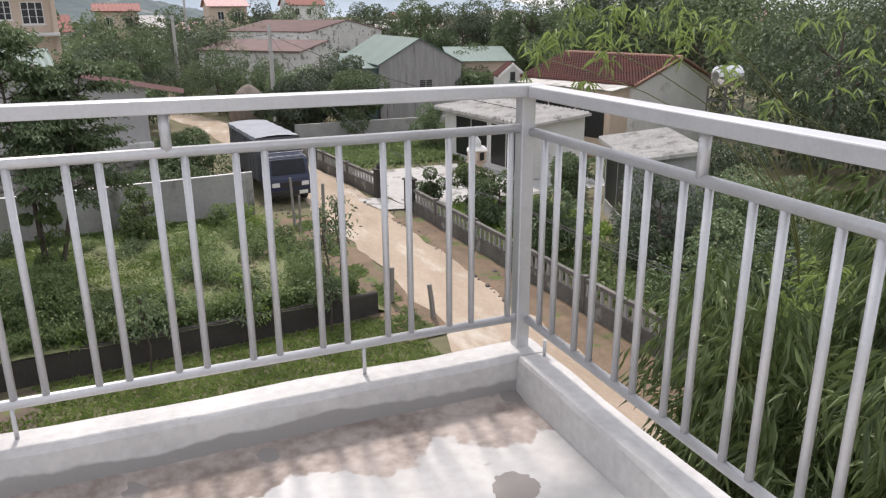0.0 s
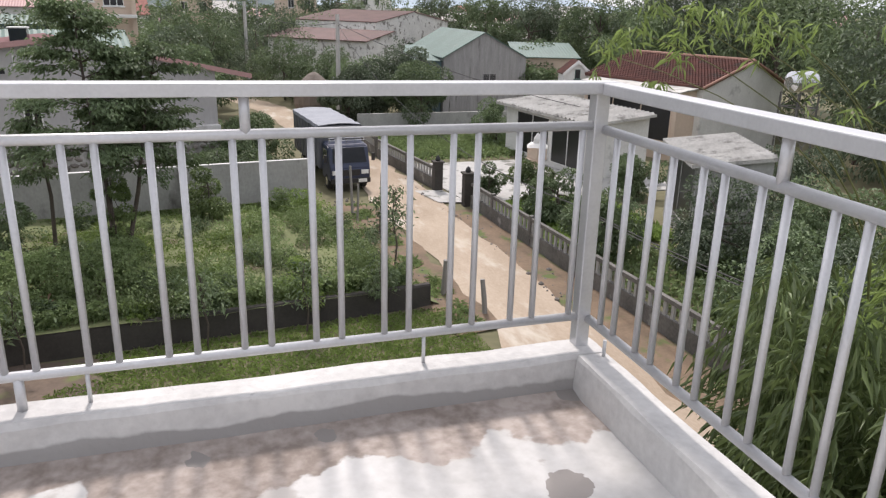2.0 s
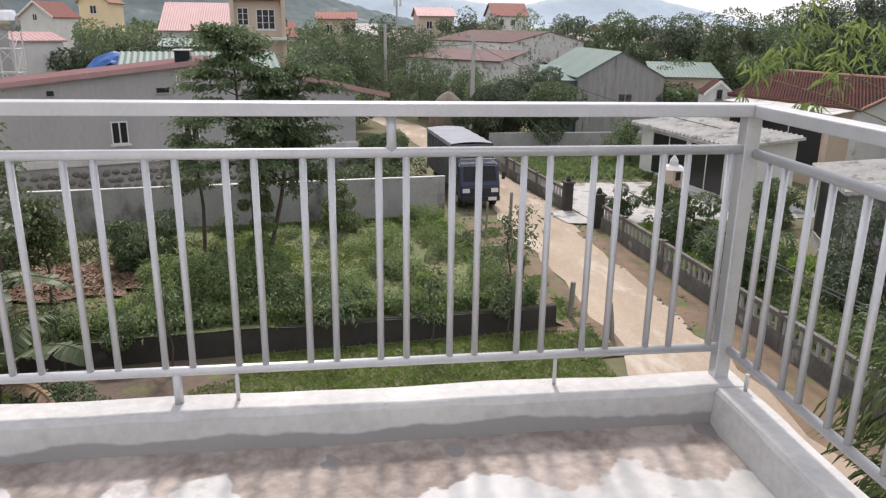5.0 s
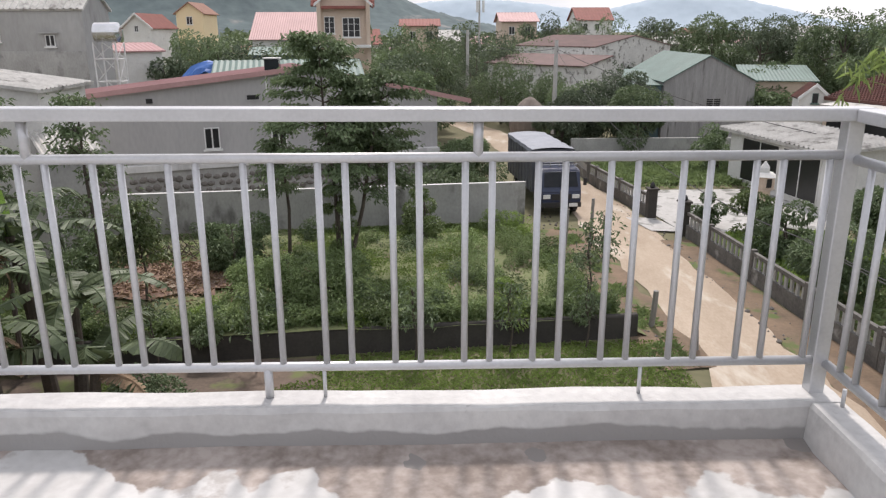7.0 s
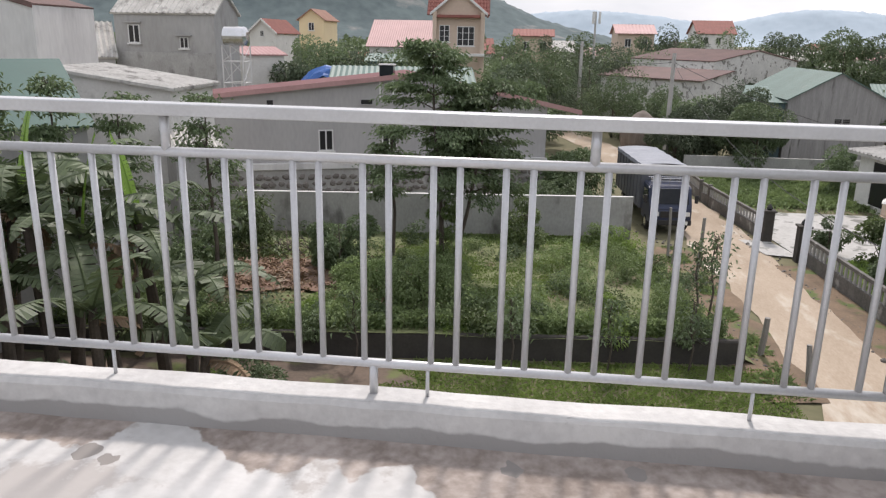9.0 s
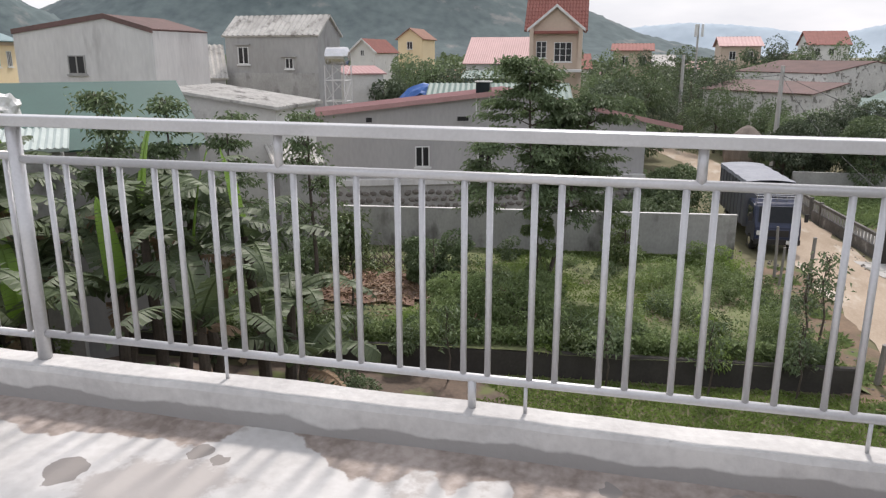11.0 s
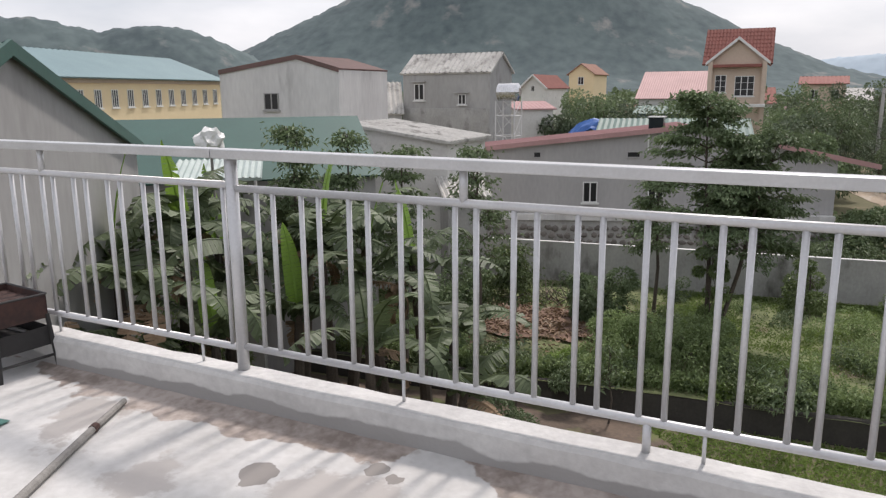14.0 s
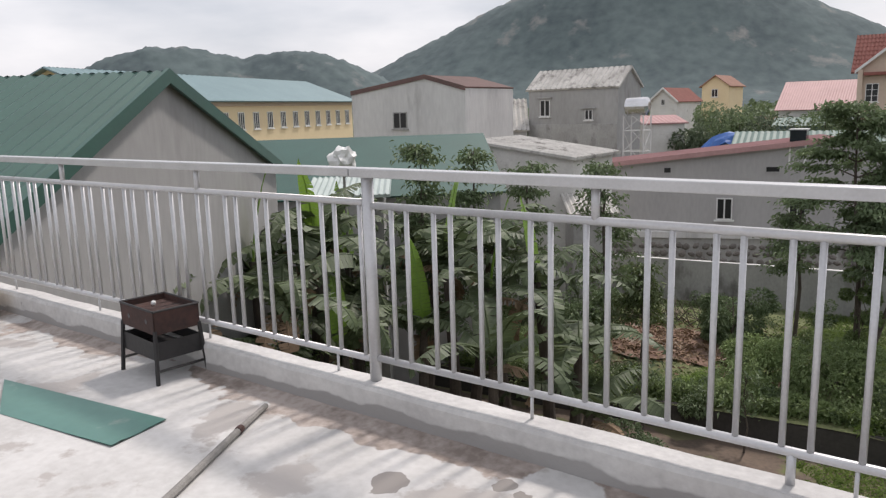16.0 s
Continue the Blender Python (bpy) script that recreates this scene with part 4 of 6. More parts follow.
for row in range(4):
    for k in range(41):
        c = new("stone", shapes[rs.randrange(5)])
        c.parent = pl
        c.location = (0.2 + k * 0.38 + rs.uniform(-0.06, 0.06) + (row % 2) * 0.19, -0.33, 1.1 + row * 0.33 + rs.uniform(-0.04, 0.04))
        c.scale = (rs.uniform(0.15, 0.21), rs.uniform(0.07, 0.12), rs.uniform(0.11, 0.17))
        c.rotation_euler = (0, rs.uniform(-0.4, 0.4), 0)
house("fibro_annex", "annex with stained white corrugated roof", (-27.2, 37.2), (-24.9, 38.7), 3, 0.05, 1.9, "x", "plaster_grey2", "fibro", n=10, amp=0.06, over=0.15, ridge_at=1.0)
# far houses
FAR = [("white_far_house", (30.43, 102.89), (35.09, 101.55), 7, -0.63, 0.37, "white_wall", "fibro"), ("pink_far_house", (10.84, 117.0), (16.3, 117.0), 9, 2.5, 3.8, "cream", "pink_roof"), ("red_far_house", (-4.3, 108.0), (0.88, 108.0), 8, 1.85, 2.75, "cream", "red_roof"),
       ("grey_far_house", (63.0, 133.01), (69.97, 129.79), 10, -1.13, 1.67, "plaster_grey", "fibro"), ("pale_far_house", (37.83, 78.82), (40.61, 77.73), 6, -1.46, -0.86, "white_wall", "fibro"), ("far_house", (30.0, 154.0), (37.0, 154.0), 10, 3.1, 5.5, "white_wall", "red_roof"),
       ("far_house", (47.88, 151.4), (53.82, 149.6), 8, -1.97, -0.27, "cream", "red_roof"), ("far_house", (57.5, 161.71), (67.34, 159.09), 8, -1.48, 0.52, "white_wall", "pink_roof"), ("far_house", (41.42, 131.22), (48.33, 128.48), 8, -2.96, -1.76, "white_wall", "fibro"), ("far_house", (16.03, 170.45), (23.9, 169.66), 8, -1.27, 0.23, "cream", "orange_roof"), ("far_house", (-16.49, 129.71), (-8.67, 130.86), 8, -0.95, 1.35, "white_wall", "red_roof")]
rf = random.Random(9)
for i in range(26):
    az, d_ = radians(rf.uniform(-50, 34)), rf.uniform(115, 330)
    hx, hy, w_ = math.sin(-az) * d_, math.cos(az) * d_, rf.uniform(6, 10)
    e_ = G + rf.choice((3.4, 3.8, 6.4))
    FAR.append(("far_house", (round(hx, 1), round(hy, 1)), (round(hx + w_, 1), round(hy - w_ * rf.uniform(-0.3, 0.3), 1)), 8, e_, e_ + rf.uniform(1.0, 2.2), rf.choice(("white_wall", "cream", "plaster_pale", "white_wall")), rf.choice(("red_roof", "pink_roof", "fibro", "brown_roof", "fibro", "grey_board", "fibro"))))
for nm, a, b, dp, e, r_, w_, ro in FAR:
    house(nm, "distant village house with coloured roof among trees", a, b, dp, e, r_, "x", w_, ro, n=12, amp=0.03, over=0.4, windows=[(1.6, e - 1.4, 0.9, 1.2), (4.0, e - 1.4, 0.9, 1.2)])

# ---- hills ----
def hill(name, label, az, dist, span, depth, bumps, sd, material="hill"):
    """A ridge seen side-on: az in degrees left of +y; bumps are (offset, half-width left, half-width right, height) in metres."""
    a = radians(az)
    c, s = math.cos(a), math.sin(a)
    nx, ny = 260, 60
    vs, fs = [], []
    for j in range(ny + 1):
        for i in range(nx + 1):
            u, v = span * (2 * i / nx - 1), depth * (2 * j / ny - 1)
            z = 0.0
            for o, wl, wr, h in bumps:
                q = (u - o) / (wr if u > o else wl)
                z = max(z, h * math.exp(-q * q))
            fall = math.exp(-(v / (depth * 0.42)) ** 2)
            k = noise.fractal(Vector((u * 0.009 + sd, v * 0.009, sd)), 1.0, 2.0, 5)
            z = z * fall * (1 + 0.09 * k * (0.3 + abs(v) / depth * 2)) + 3.0 * noise.noise(Vector((u * 0.07, v * 0.07, sd))) * fall + 2.4 * noise.noise(Vector((u * 0.19, v * 0.19, sd))) * fall
            vs.append((-s * dist + c * u - s * v, c * dist + s * u + c * v, G + z - 2))
    for j in range(ny):
        for i in range(nx):
            a_ = j * (nx + 1) + i
            fs.append((a_, a_ + 1, a_ + nx + 2, a_ + nx + 1))
    return tagged(raw(name, vs, fs, M[material], smooth=True), label, "hill", kind="structure")


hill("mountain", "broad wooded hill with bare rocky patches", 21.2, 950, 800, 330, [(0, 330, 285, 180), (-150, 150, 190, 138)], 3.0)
hill("hill_left", "low wooded ridge with a haze tint in its colour", 51.0, 720, 420, 180, [(-60, 140, 150, 71), (50, 150, 110, 68)], 8.0)
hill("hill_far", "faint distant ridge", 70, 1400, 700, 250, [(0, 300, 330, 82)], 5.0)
# This ridge takes the haze-coloured material.
hill("hill_far_right", "distant ridge behind the villages, pale with painted haze", -8, 1900, 900, 250, [(-150, 420, 420, 78), (380, 300, 300, 84)], 11.0, "hill_far")

# ---- truck ----
tk = thing("truck", "dark blue light truck with a covered grey cargo body", "truck", pose(4.95, 30.9, G + 0.06, 0, 0, 5))
bm = bmesh.new()
prof = [(0, 0.45), (0, 1.05), (0.10, 1.25), (0.38, 2.0), (0.55, 2.08), (1.55, 2.1), (1.6, 0.45)]
a_ = [bm.verts.new((-0.93, y, z)) for y, z in prof]
b_ = [bm.verts.new((0.93, y, z)) for y, z in prof]
for i in range(len(prof)):
    j = (i + 1) % len(prof)
    bm.faces.new((a_[i], b_[i], b_[j], a_[j]))
bm.faces.new(a_[::-1]), bm.faces.new(b_)
bmesh.ops.bevel(bm, geom=list(bm.edges), offset=0.05, segments=2, affect="EDGES")
cab = part("cab", bm, M["truck_blue"], tk)
gl = bmesh.new()
w4 = [gl.verts.new(p) for p in ((-0.8, 0.095, 1.30), (0.8, 0.095, 1.30), (0.74, 0.345, 1.95), (-0.74, 0.345, 1.95))]
gl.faces.new(w4)
bmesh.ops.solidify(gl, geom=list(gl.faces), thickness=0.02)
part("windscreen", gl, M["glass"], cab)
for s in (-1, 1):
    part("side_window", boxed(s * 0.94 - 0.01, 0.55, 1.3, s * 0.94 + 0.01, 1.35, 1.85, bevel=0.004), M["glass"], cab)
    part("headlight", boxed(s * 0.68 - 0.17, -0.03, 0.78, s * 0.68 + 0.17, 0.02, 0.97, bevel=0.015), M["white_frame"], cab)
    part("mirror", boxed(s * 1.12 - 0.08, 0.1, 1.35, s * 1.12 + 0.08, 0.16, 1.7, bevel=0.02), M["black_steel"], cab)
part("bumper", boxed(-0.93, -0.1, 0.38, 0.93, -0.005, 0.62, bevel=0.03), M["black_steel"], tk)
part("grille", boxed(-0.45, -0.03, 0.72, 0.45, 0.01, 1.0, bevel=0.01), M["black_steel"], cab)
part("number_plate", boxed(0.35, -0.125, 0.42, 0.75, -0.103, 0.58, bevel=0.004), M["white_frame"], tk)
cg = part("cargo_body", boxed(-1.0, 1.75, 0.75, 1.0, 7.4, 2.75, bevel=0.02), M["truck_grey"], tk)
for k in range(9):
    for s in (-1, 1):
        part("rib", boxed(s * 1.02 - 0.02, 1.8 + k * 0.68, 0.75, s * 1.02 + 0.02, 1.86 + k * 0.68, 2.75), M["truck_grey"], cg)
vs = []
for i in range(13):
    y = 1.7 + 5.75 * i / 12
    for x, z in ((-1.05, 2.62), (-1.02, 2.78), (-0.5, 2.84), (0, 2.86), (0.5, 2.84), (1.02, 2.78), (1.05, 2.62)):
        vs.append((x, y, z + 0.02 * math.sin(i * 2.2)))
raw("tarpaulin", vs, [(i * 7 + j, i * 7 + j + 1, i * 7 + j + 8, i * 7 + j + 7) for i in range(12) for j in range(6)], M["tarp"], tk)
rk = bmesh.new()
for x in (-0.8, -0.4, 0, 0.4, 0.8):
    tube(rk, [(x, 0.6, 2.12), (x, 0.6, 2.36), (x, 1.5, 2.36)], 0.018, 5)
for y, z in ((0.6, 2.24), (0.6, 2.36), (1.0, 2.36), (1.5, 2.36)):
    tube(rk, [(-0.85, y, z), (0.85, y, z)], 0.018, 5)
part("roof_rack", rk, M["chrome"], tk)
part("chassis", boxed(-0.4, 0.3, 0.4, 0.4, 7.2, 0.74), M["black_steel"], tk)
for x, y in ((-0.8, 0.75), (0.8, 0.75), (-0.8, 5.9), (0.8, 5.9)):
    wh = part("wheel", tube(bmesh.new(), [(x - 0.13, y, 0.37), (x - 0.1, y, 0.37), (x + 0.1, y, 0.37), (x + 0.13, y, 0.37)], [0.32, 0.37, 0.37, 0.32], 18), M["rubber"], tk)
    part("rim", tube(bmesh.new(), [(x - 0.14, y, 0.37), (x + 0.14, y, 0.37)], 0.2, 12), M["chrome"], wh)

# ---- poles, tower, tanks ----
def pole(x, y, h, r0, r1, label, arm=True, square=False):
    p = thing("utility_pole", label, "utility pole", pose(x, y, G), "poles")
    part("shaft", tube(bmesh.new(), [(0, 0, -0.2), (0, 0, h)], [r0, r1], 4 if square else 10), M["concrete_pole"], p)
    if arm:
        part("crossarm", boxed(-0.5, -0.04, h - 0.5, 0.5, 0.04, h - 0.42), M["concrete_pole"], p)
    return p


pole(8.15, 52.1, 7.52, 0.20, 0.13, "pale concrete utility pole among trees", False, True)
pole(3.05, 72.6, 8.19, 0.2, 0.13, "pale concrete utility pole beside the road", False, True)
tw = thing("antenna_mast", "slim steel mast with a cluster of panel antennas", "mast", pose(6.7, 107.2, G))
part("shaft", tube(bmesh.new(), [(0, 0, 0), (0, 0, 12.1)], [0.2, 0.12], 8), M["concrete_pole"], tw)
for k in range(3):
    a = k * 2.1
    part("antenna", boxed(math.cos(a) * 0.55 - 0.16, math.sin(a) * 0.55 - 0.16, 10.5, math.cos(a) * 0.55 + 0.16, math.sin(a) * 0.55 + 0.16, 12.1, bevel=0.03), M["white_frame"], tw)


def lattice(x, y, z1, w, tank_r, tank_l, label, z0=G, steel="plaster_pale"):
    t = thing("water_tank", label, "water tank", pose(x, y, z0))
    st = bmesh.new()
    h = z1 - z0
    c = [(-w, -w), (w, -w), (w, w), (-w, w)]
    for px, py in c:
        tube(st, [(px, py, 0), (px, py, h)], 0.04, 5)
    lv = np.arange(0.3, h, 1.1)
    for z in lv:
        for (ax, ay), (bx, by) in zip(c, c[1:] + c[:1]):
            tube(st, [(ax, ay, z), (bx, by, z)], 0.025, 4)
            tube(st, [(ax, ay, z), (bx, by, min(z + 1.1, h))], 0.02, 4)
    part("stand", st, M[steel], t)
    part("tank", tube(bmesh.new(), [(-tank_l / 2 - 0.12, 0, h + tank_r), (-tank_l / 2, 0, h + tank_r), (tank_l / 2, 0, h + tank_r), (tank_l / 2 + 0.12, 0, h + tank_r)], [tank_r * 0.5, tank_r, tank_r, tank_r * 0.5], 20), M["chrome"], t, smooth=False)
    return t


lattice(-17.0, 36.8, 0.80, 0.55, 0.48, 1.1, "stainless steel water tank on a lattice stand")
lattice(21.7, 22.5, -1.62, 0.5, 0.42, 1.0, "stainless steel water tank behind the bamboo", steel="fence")
st = thing("roof_tank", "small dark box on a bracket above the grey house", "tank", pose(-7.97, 31.95, -0.70))
part("box", boxed(-0.32, -0.25, 0.25, 0.32, 0.25, 0.85, bevel=0.03), M["glass"], st)
part("bracket", boxed(-0.36, -0.28, 0.852, 0.36, 0.28, 0.90), M["white_frame"], st)
for x in (-0.3, 0.3):
    part("leg", boxed(x - 0.03, -0.2, -0.6, x + 0.03, -0.14, 0.248), M["white_frame"], st)
tb = thing("blue_tarp", "crumpled blue tarp over a heap", "tarp", pose(-13.3, 41.0, -2.2))
vs = [(2.2 * (i / 10 - 0.5) * 1.4, 1.6 * (j / 8 - 0.5), 1.9 - 1.2 * ((i / 10 - 0.5) ** 2 * 3 + (j / 8 - 0.5) ** 2 * 2) + 0.22 * noise.noise(Vector((i * 0.7, j * 0.8, 0)))) for i in range(11) for j in range(9)]
raw("sheet", vs, [(i * 9 + j, (i + 1) * 9 + j, (i + 1) * 9 + j + 1, i * 9 + j + 1) for i in range(10) for j in range(8)], M["blue_tarp"], tb)
ht = thing("straw_stack", "grey-brown straw stack with a pointed top", "haystack", pose(7.2, 57.9, G))
vs = []
for i in range(7):
    for k in range(20):
        a = 2 * math.pi * k / 20
        r = [1.4, 1.6, 1.6, 1.3, 0.9, 0.45, 0.05][i] * (1 + 0.1 * noise.noise(Vector((a * 3, i, 2))))
        vs.append((math.cos(a) * r, math.sin(a) * r, [0, 0.7, 1.4, 2.0, 2.5, 2.9, 3.1][i]))
raw("straw", vs, [(i * 20 + k, i * 20 + (k + 1) % 20, (i + 1) * 20 + (k + 1) % 20, (i + 1) * 20 + k) for i in range(6) for k in range(20)], M["thatch"], ht)

# shrine in the yard
sh = thing("spirit_house", "small cream spirit shrine with tiered roof on a pedestal", "shrine", pose(14.6, 31.75, G + 0.05, 0, 0, 20))
part("pedestal", tube(bmesh.new(), [(0, 0, 0), (0, 0, 0.2), (0, 0, 0.9), (0, 0, 1.0)], [0.5, 0.35, 0.35, 0.55], 8), M["cream"], sh)
part("body", boxed(-0.35, -0.35, 1.003, 0.35, 0.35, 1.6, bevel=0.02), M["cream"], sh)
part("niche", boxed(-0.15, -0.37, 1.1, 0.15, -0.352, 1.5), M["dark"], sh)
part("roof", tube(bmesh.new(), [(0, 0, 1.603), (0, 0, 1.75), (0, 0, 1.8), (0, 0, 2.0), (0, 0, 2.3)], [0.72, 0.5, 0.3, 0.28, 0.03], 4), M["white_wall"], sh)

# stakes and posts by the road
for x, y, h, r, tilt in ((5.2, 17.6, 1.15, 0.09, 4), (5.9, 15.9, 1.05, 0.08, -6), (4.75, 24.0, 2.4, 0.07, 2), (4.3, 27.2, 2.0, 0.06, -2), (4.2, 25.7, 1.6, 0.05, 3)):
    p = thing("wooden_post", "rough grey-brown wooden post at the road's edge", "post", pose(x, y, G, tilt, tilt * 0.6, 0), "road posts")
    part("shaft", tube(bmesh.new(), [(0, 0, -0.2), (0.01, 0, h * 0.5), (0, 0.02, h)], [r, r * 0.95, r * 0.85], 7), M["wood_pole"], p)

# ---- things on the terrace ----
gr = thing("charcoal_grill", "rusty box charcoal grill on thin black legs", "grill", pose(-4.86, -0.185, floor_z(-4.86), 0, 0, -6.5))
bm = bmesh.new()
W, D = 0.182, 0.124
for k, (x0, y0, x1, y1) in enumerate(((-W, -D, W, -D + 0.006), (-W, D - 0.006, W, D), (-W, -D, -W + 0.006, D), (W - 0.006, -D, W, D))):
    box(bm, x0, y0, 0.262, x1, y1, 0.375)
box(bm, -W, -D, 0.256, W, D, 0.262)
part("firebox", bm, M["rust"], gr)
rim = bmesh.new()
for p, q in (((-W, -D), (W, -D)), ((W, -D), (W, D)), ((W, D), (-W, D)), ((-W, D), (-W, -D))):
    tube(rim, [(p[0], p[1], 0.376), (q[0], q[1], 0.376)], 0.006, 6)
part("rim", rim, M["black_steel"], gr)
part("tray", boxed(-W + 0.01, -D + 0.01, 0.13, W - 0.01, D - 0.01, 0.148, bevel=0.004), M["black_steel"], gr)
for x0, y0, x1, y1 in ((-W, -D, W, -D + 0.004), (-W, D - 0.004, W, D), (-W, -D + 0.005, -W + 0.004, D - 0.005), (W - 0.004, -D + 0.005, W, D - 0.005)):
    part("panel", boxed(x0, y0, 0.12, x1, y1, 0.215), M["black_steel"], gr)
for s_ in (-1, 1):
    part("brace", tube(bmesh.new(), [(s_ * (W + 0.012), -D - 0.012, 0.07), (s_ * (W + 0.012), D + 0.012, 0.07)], 0.007, 6), M["black_steel"], gr)
for x_ in (-0.09, 0.1):
    part("air_hole", tube(bmesh.new(), [(x_, -D - 0.0015, 0.315), (x_, -D - 0.0005, 0.315)], 0.013, 10), M["dark"], gr)
for sx_ in (-1, 1):
    for sy_ in (-1, 1):
        part("leg", tube(bmesh.new(), [(sx_ * (W + 0.015), sy_ * (D + 0.015), 0), (sx_ * (W - 0.004), sy_ * (D - 0.004), 0.275)], 0.012, 6), M["black_steel"], gr)
ash = bmesh.new()
bmesh.ops.create_grid(ash, x_segments=14, y_segments=10, size=1)
for v_ in ash.verts:
    v_.co = Vector((v_.co.x * (W - 0.008), v_.co.y * (D - 0.008), 0.345 + 0.012 * noise.noise(v_.co * 5)))
part("ash_bed", ash, M["rust"], gr, "bed of rusty ash and charcoal")
bm = bmesh.new()
bmesh.ops.create_icosphere(bm, subdivisions=2, radius=0.014)
kn = part("crumpled_paper", bm, M["white_frame"], gr)
kn.location = (-0.06, 0.0, 0.362)
shp = thing("green_sheet", "flat green painted metal sheet lying on the floor", "metal sheet", Matrix())
P = [Vector((-4.26, -0.58, 0)), Vector((-4.21, -0.87, 0)), Vector((-5.0, -0.96, 0)), Vector((-5.43, -0.75, 0))]
vs, fs = [], []
for i in range(13):
    for j in range(7):
        u, w = i / 12, j / 6
        p = P[0].lerp(P[3], u).lerp(P[1].lerp(P[2], u), w)
        vs.append((p.x, p.y, floor_z(p.x) + 0.008 + 0.01 * u * (1 - w) + 0.006 * math.sin(w * 9 + u * 2) * w))
k0 = len(vs)
vs += [(x, y, z - 0.003) for x, y, z in vs]
for i in range(12):
    for j in range(6):
        a = i * 7 + j
        fs += [(a, a + 1, a + 8, a + 7), (k0 + a, k0 + a + 7, k0 + a + 8, k0 + a + 1)]
raw("sheet", vs, fs, M["sheet_green"], shp, smooth=True)
stk = thing("wooden_stick", "long grey weathered stick lying on the floor", "stick", Matrix())
zs = floor_z(-3.8) + 0.016
part("shaft", tube(bmesh.new(), [(-3.98, -0.25, zs), (-3.86, -0.50, zs + 0.004), (-3.65, -0.94, zs), (-3.40, -1.46, zs + 0.004)], [0.013, 0.015, 0.016, 0.016], 8), M["wood_pole"], stk)
part("knot", tube(bmesh.new(), [(-3.87, -0.48, zs + 0.004), (-3.855, -0.51, zs + 0.004)], 0.018, 8), M["rust"], stk)
bg_ = thing("cement_bag", "crumpled tan sack against the curb", "sack", pose(-6.95, -0.26, floor_z(-6.9)))
bm = bmesh.new()
bmesh.ops.create_icosphere(bm, subdivisions=3, radius=1)
for v_ in bm.verts:
    w = 1 + 0.2 * noise.noise(v_.co * 2)
    v_.co = Vector((v_.co.x * 0.16 * w, v_.co.y * 0.13 * w, max(0, v_.co.z * 0.13 * w + 0.11)))
part("sack", bm, M["bag"], bg_, smooth=True)

# cables between the poles and over the yards
def cable(a, b, sag, label):
    pts = [Vector(a).lerp(Vector(b), t / 16) - Vector((0, 0, sag * 4 * (t / 16) * (1 - t / 16))) for t in range(17)]
    return tagged(part("cable", tube(bmesh.new(), pts, 0.018, 4), M["black_steel"]), label, "cable", "cables")


cable((8.2, 52.1, 0.05), (3.0, 72.6, 0.85), 0.7, "thin black cable between the concrete poles")
cable((8.2, 52.1, 0.0), (16.4, 31.0, -3.2), 0.5, "thin black cable sagging to the verandah roof")
cable((8.2, 52.1, -0.1), (9.5, 18.0, -4.4), 1.6, "thin black cable sagging along the road")
cable((3.0, 72.6, 0.85), (6.7, 107.2, 1.5), 0.8, "thin black cable running off to the far houses")
for i in range(2):
    cable((9.5 + 0.1 * i, 18.0, -4.4), (10.4, 2.0, -3.6 + 0.2 * i), 0.4, "thin black cable along the fence")

# ---- plants ----
# grass: blades over the garden and the near yard
def blades(name, label, pts, h, material, w=0.02, spread=0.5):
    n = len(pts)
    d = rng.normal(0, spread, (n, 3)) * np.array([1, 1, 0]) + np.array([0, 0, 1.0])
    ob = new(name, leaf_mesh(name, pts, d, rng.uniform(0.5, 1.2, n) * h, w * rng.uniform(0.7, 1.4, n), M[material], fold=0.1, bend=0.25))
    return tagged(ob, label, "grass", kind="stuff")


def garden_pts(n, keep):
    t, s = rng.uniform(0, 0.985, n), rng.uniform(0.0, 1.0, n)
    x = (-26.2 + 30.8 * t) * (1 - s) + (-25.5 + 28.4 * t) * s
    y = (13.85 + 3.2 * t) * (1 - s) + (24.3 + 3.3 * t) * s
    p = np.stack([x, y, np.full(n, GARDEN - 0.06)], 1)
    nz = np.array([noise.noise(Vector((a * 0.45, b * 0.45, 1.0))) for a, b in zip(x, y)])
    bare = ((x + 9.3) / 3.2) ** 2 + ((y - 20.3) / 2.6) ** 2 < 1 + nz
    return p[keep(x, y, nz) & (~bare | (rng.uniform(0, 1, n) < 0.15))]


blades("garden_grass", "bright green grass covering the garden", garden_pts(150000, lambda x, y, q: (x > -8.5) & (q > -0.6)), 0.17, "grass", 0.022)
blades("garden_weeds", "mixed low weeds and herbs in the garden", garden_pts(70000, lambda x, y, q: (q < 0.1) | (x < -5)), 0.2, "weed", 0.055, 0.9)
n = 90000
x = rng.uniform(-16, 5.3, n)
y = rng.uniform(7.0, 16.6, n)
nz = np.array([noise.noise(Vector((a * 0.5, b * 0.5, 5.0))) for a, b in zip(x, y)])
k = (y < 14.3 + 0.104 * (x + 19)) & (x < 5.0 + 0.6 * nz) & ((x > -4.5 + 2 * nz) | (nz > 0.35))
blades("yard_grass", "green grass strip beside the house", np.stack([x, y, np.full(n, G)], 1)[k], 0.16, "grass", 0.022)
n = 5000
y = rng.uniform(14.8, 28.5, n)
x = 5.35 - 0.05 * (y - 15) - np.abs(rng.normal(0, 0.55, n)) + 0.25
nz = np.array([noise.noise(Vector((a * 0.8, b * 0.8, 9.0))) for a, b in zip(x, y)])
blades("shoulder_weeds", "straggling weeds on the stony road shoulder", np.stack([x, y, np.full(n, G)], 1)[(nz > 0.02) & (x > 3.6)], 0.28, "weed", 0.03, 0.7)
# herbs hanging over the retaining wall
n = 16000
t = rng.uniform(0.1, 0.985, n)
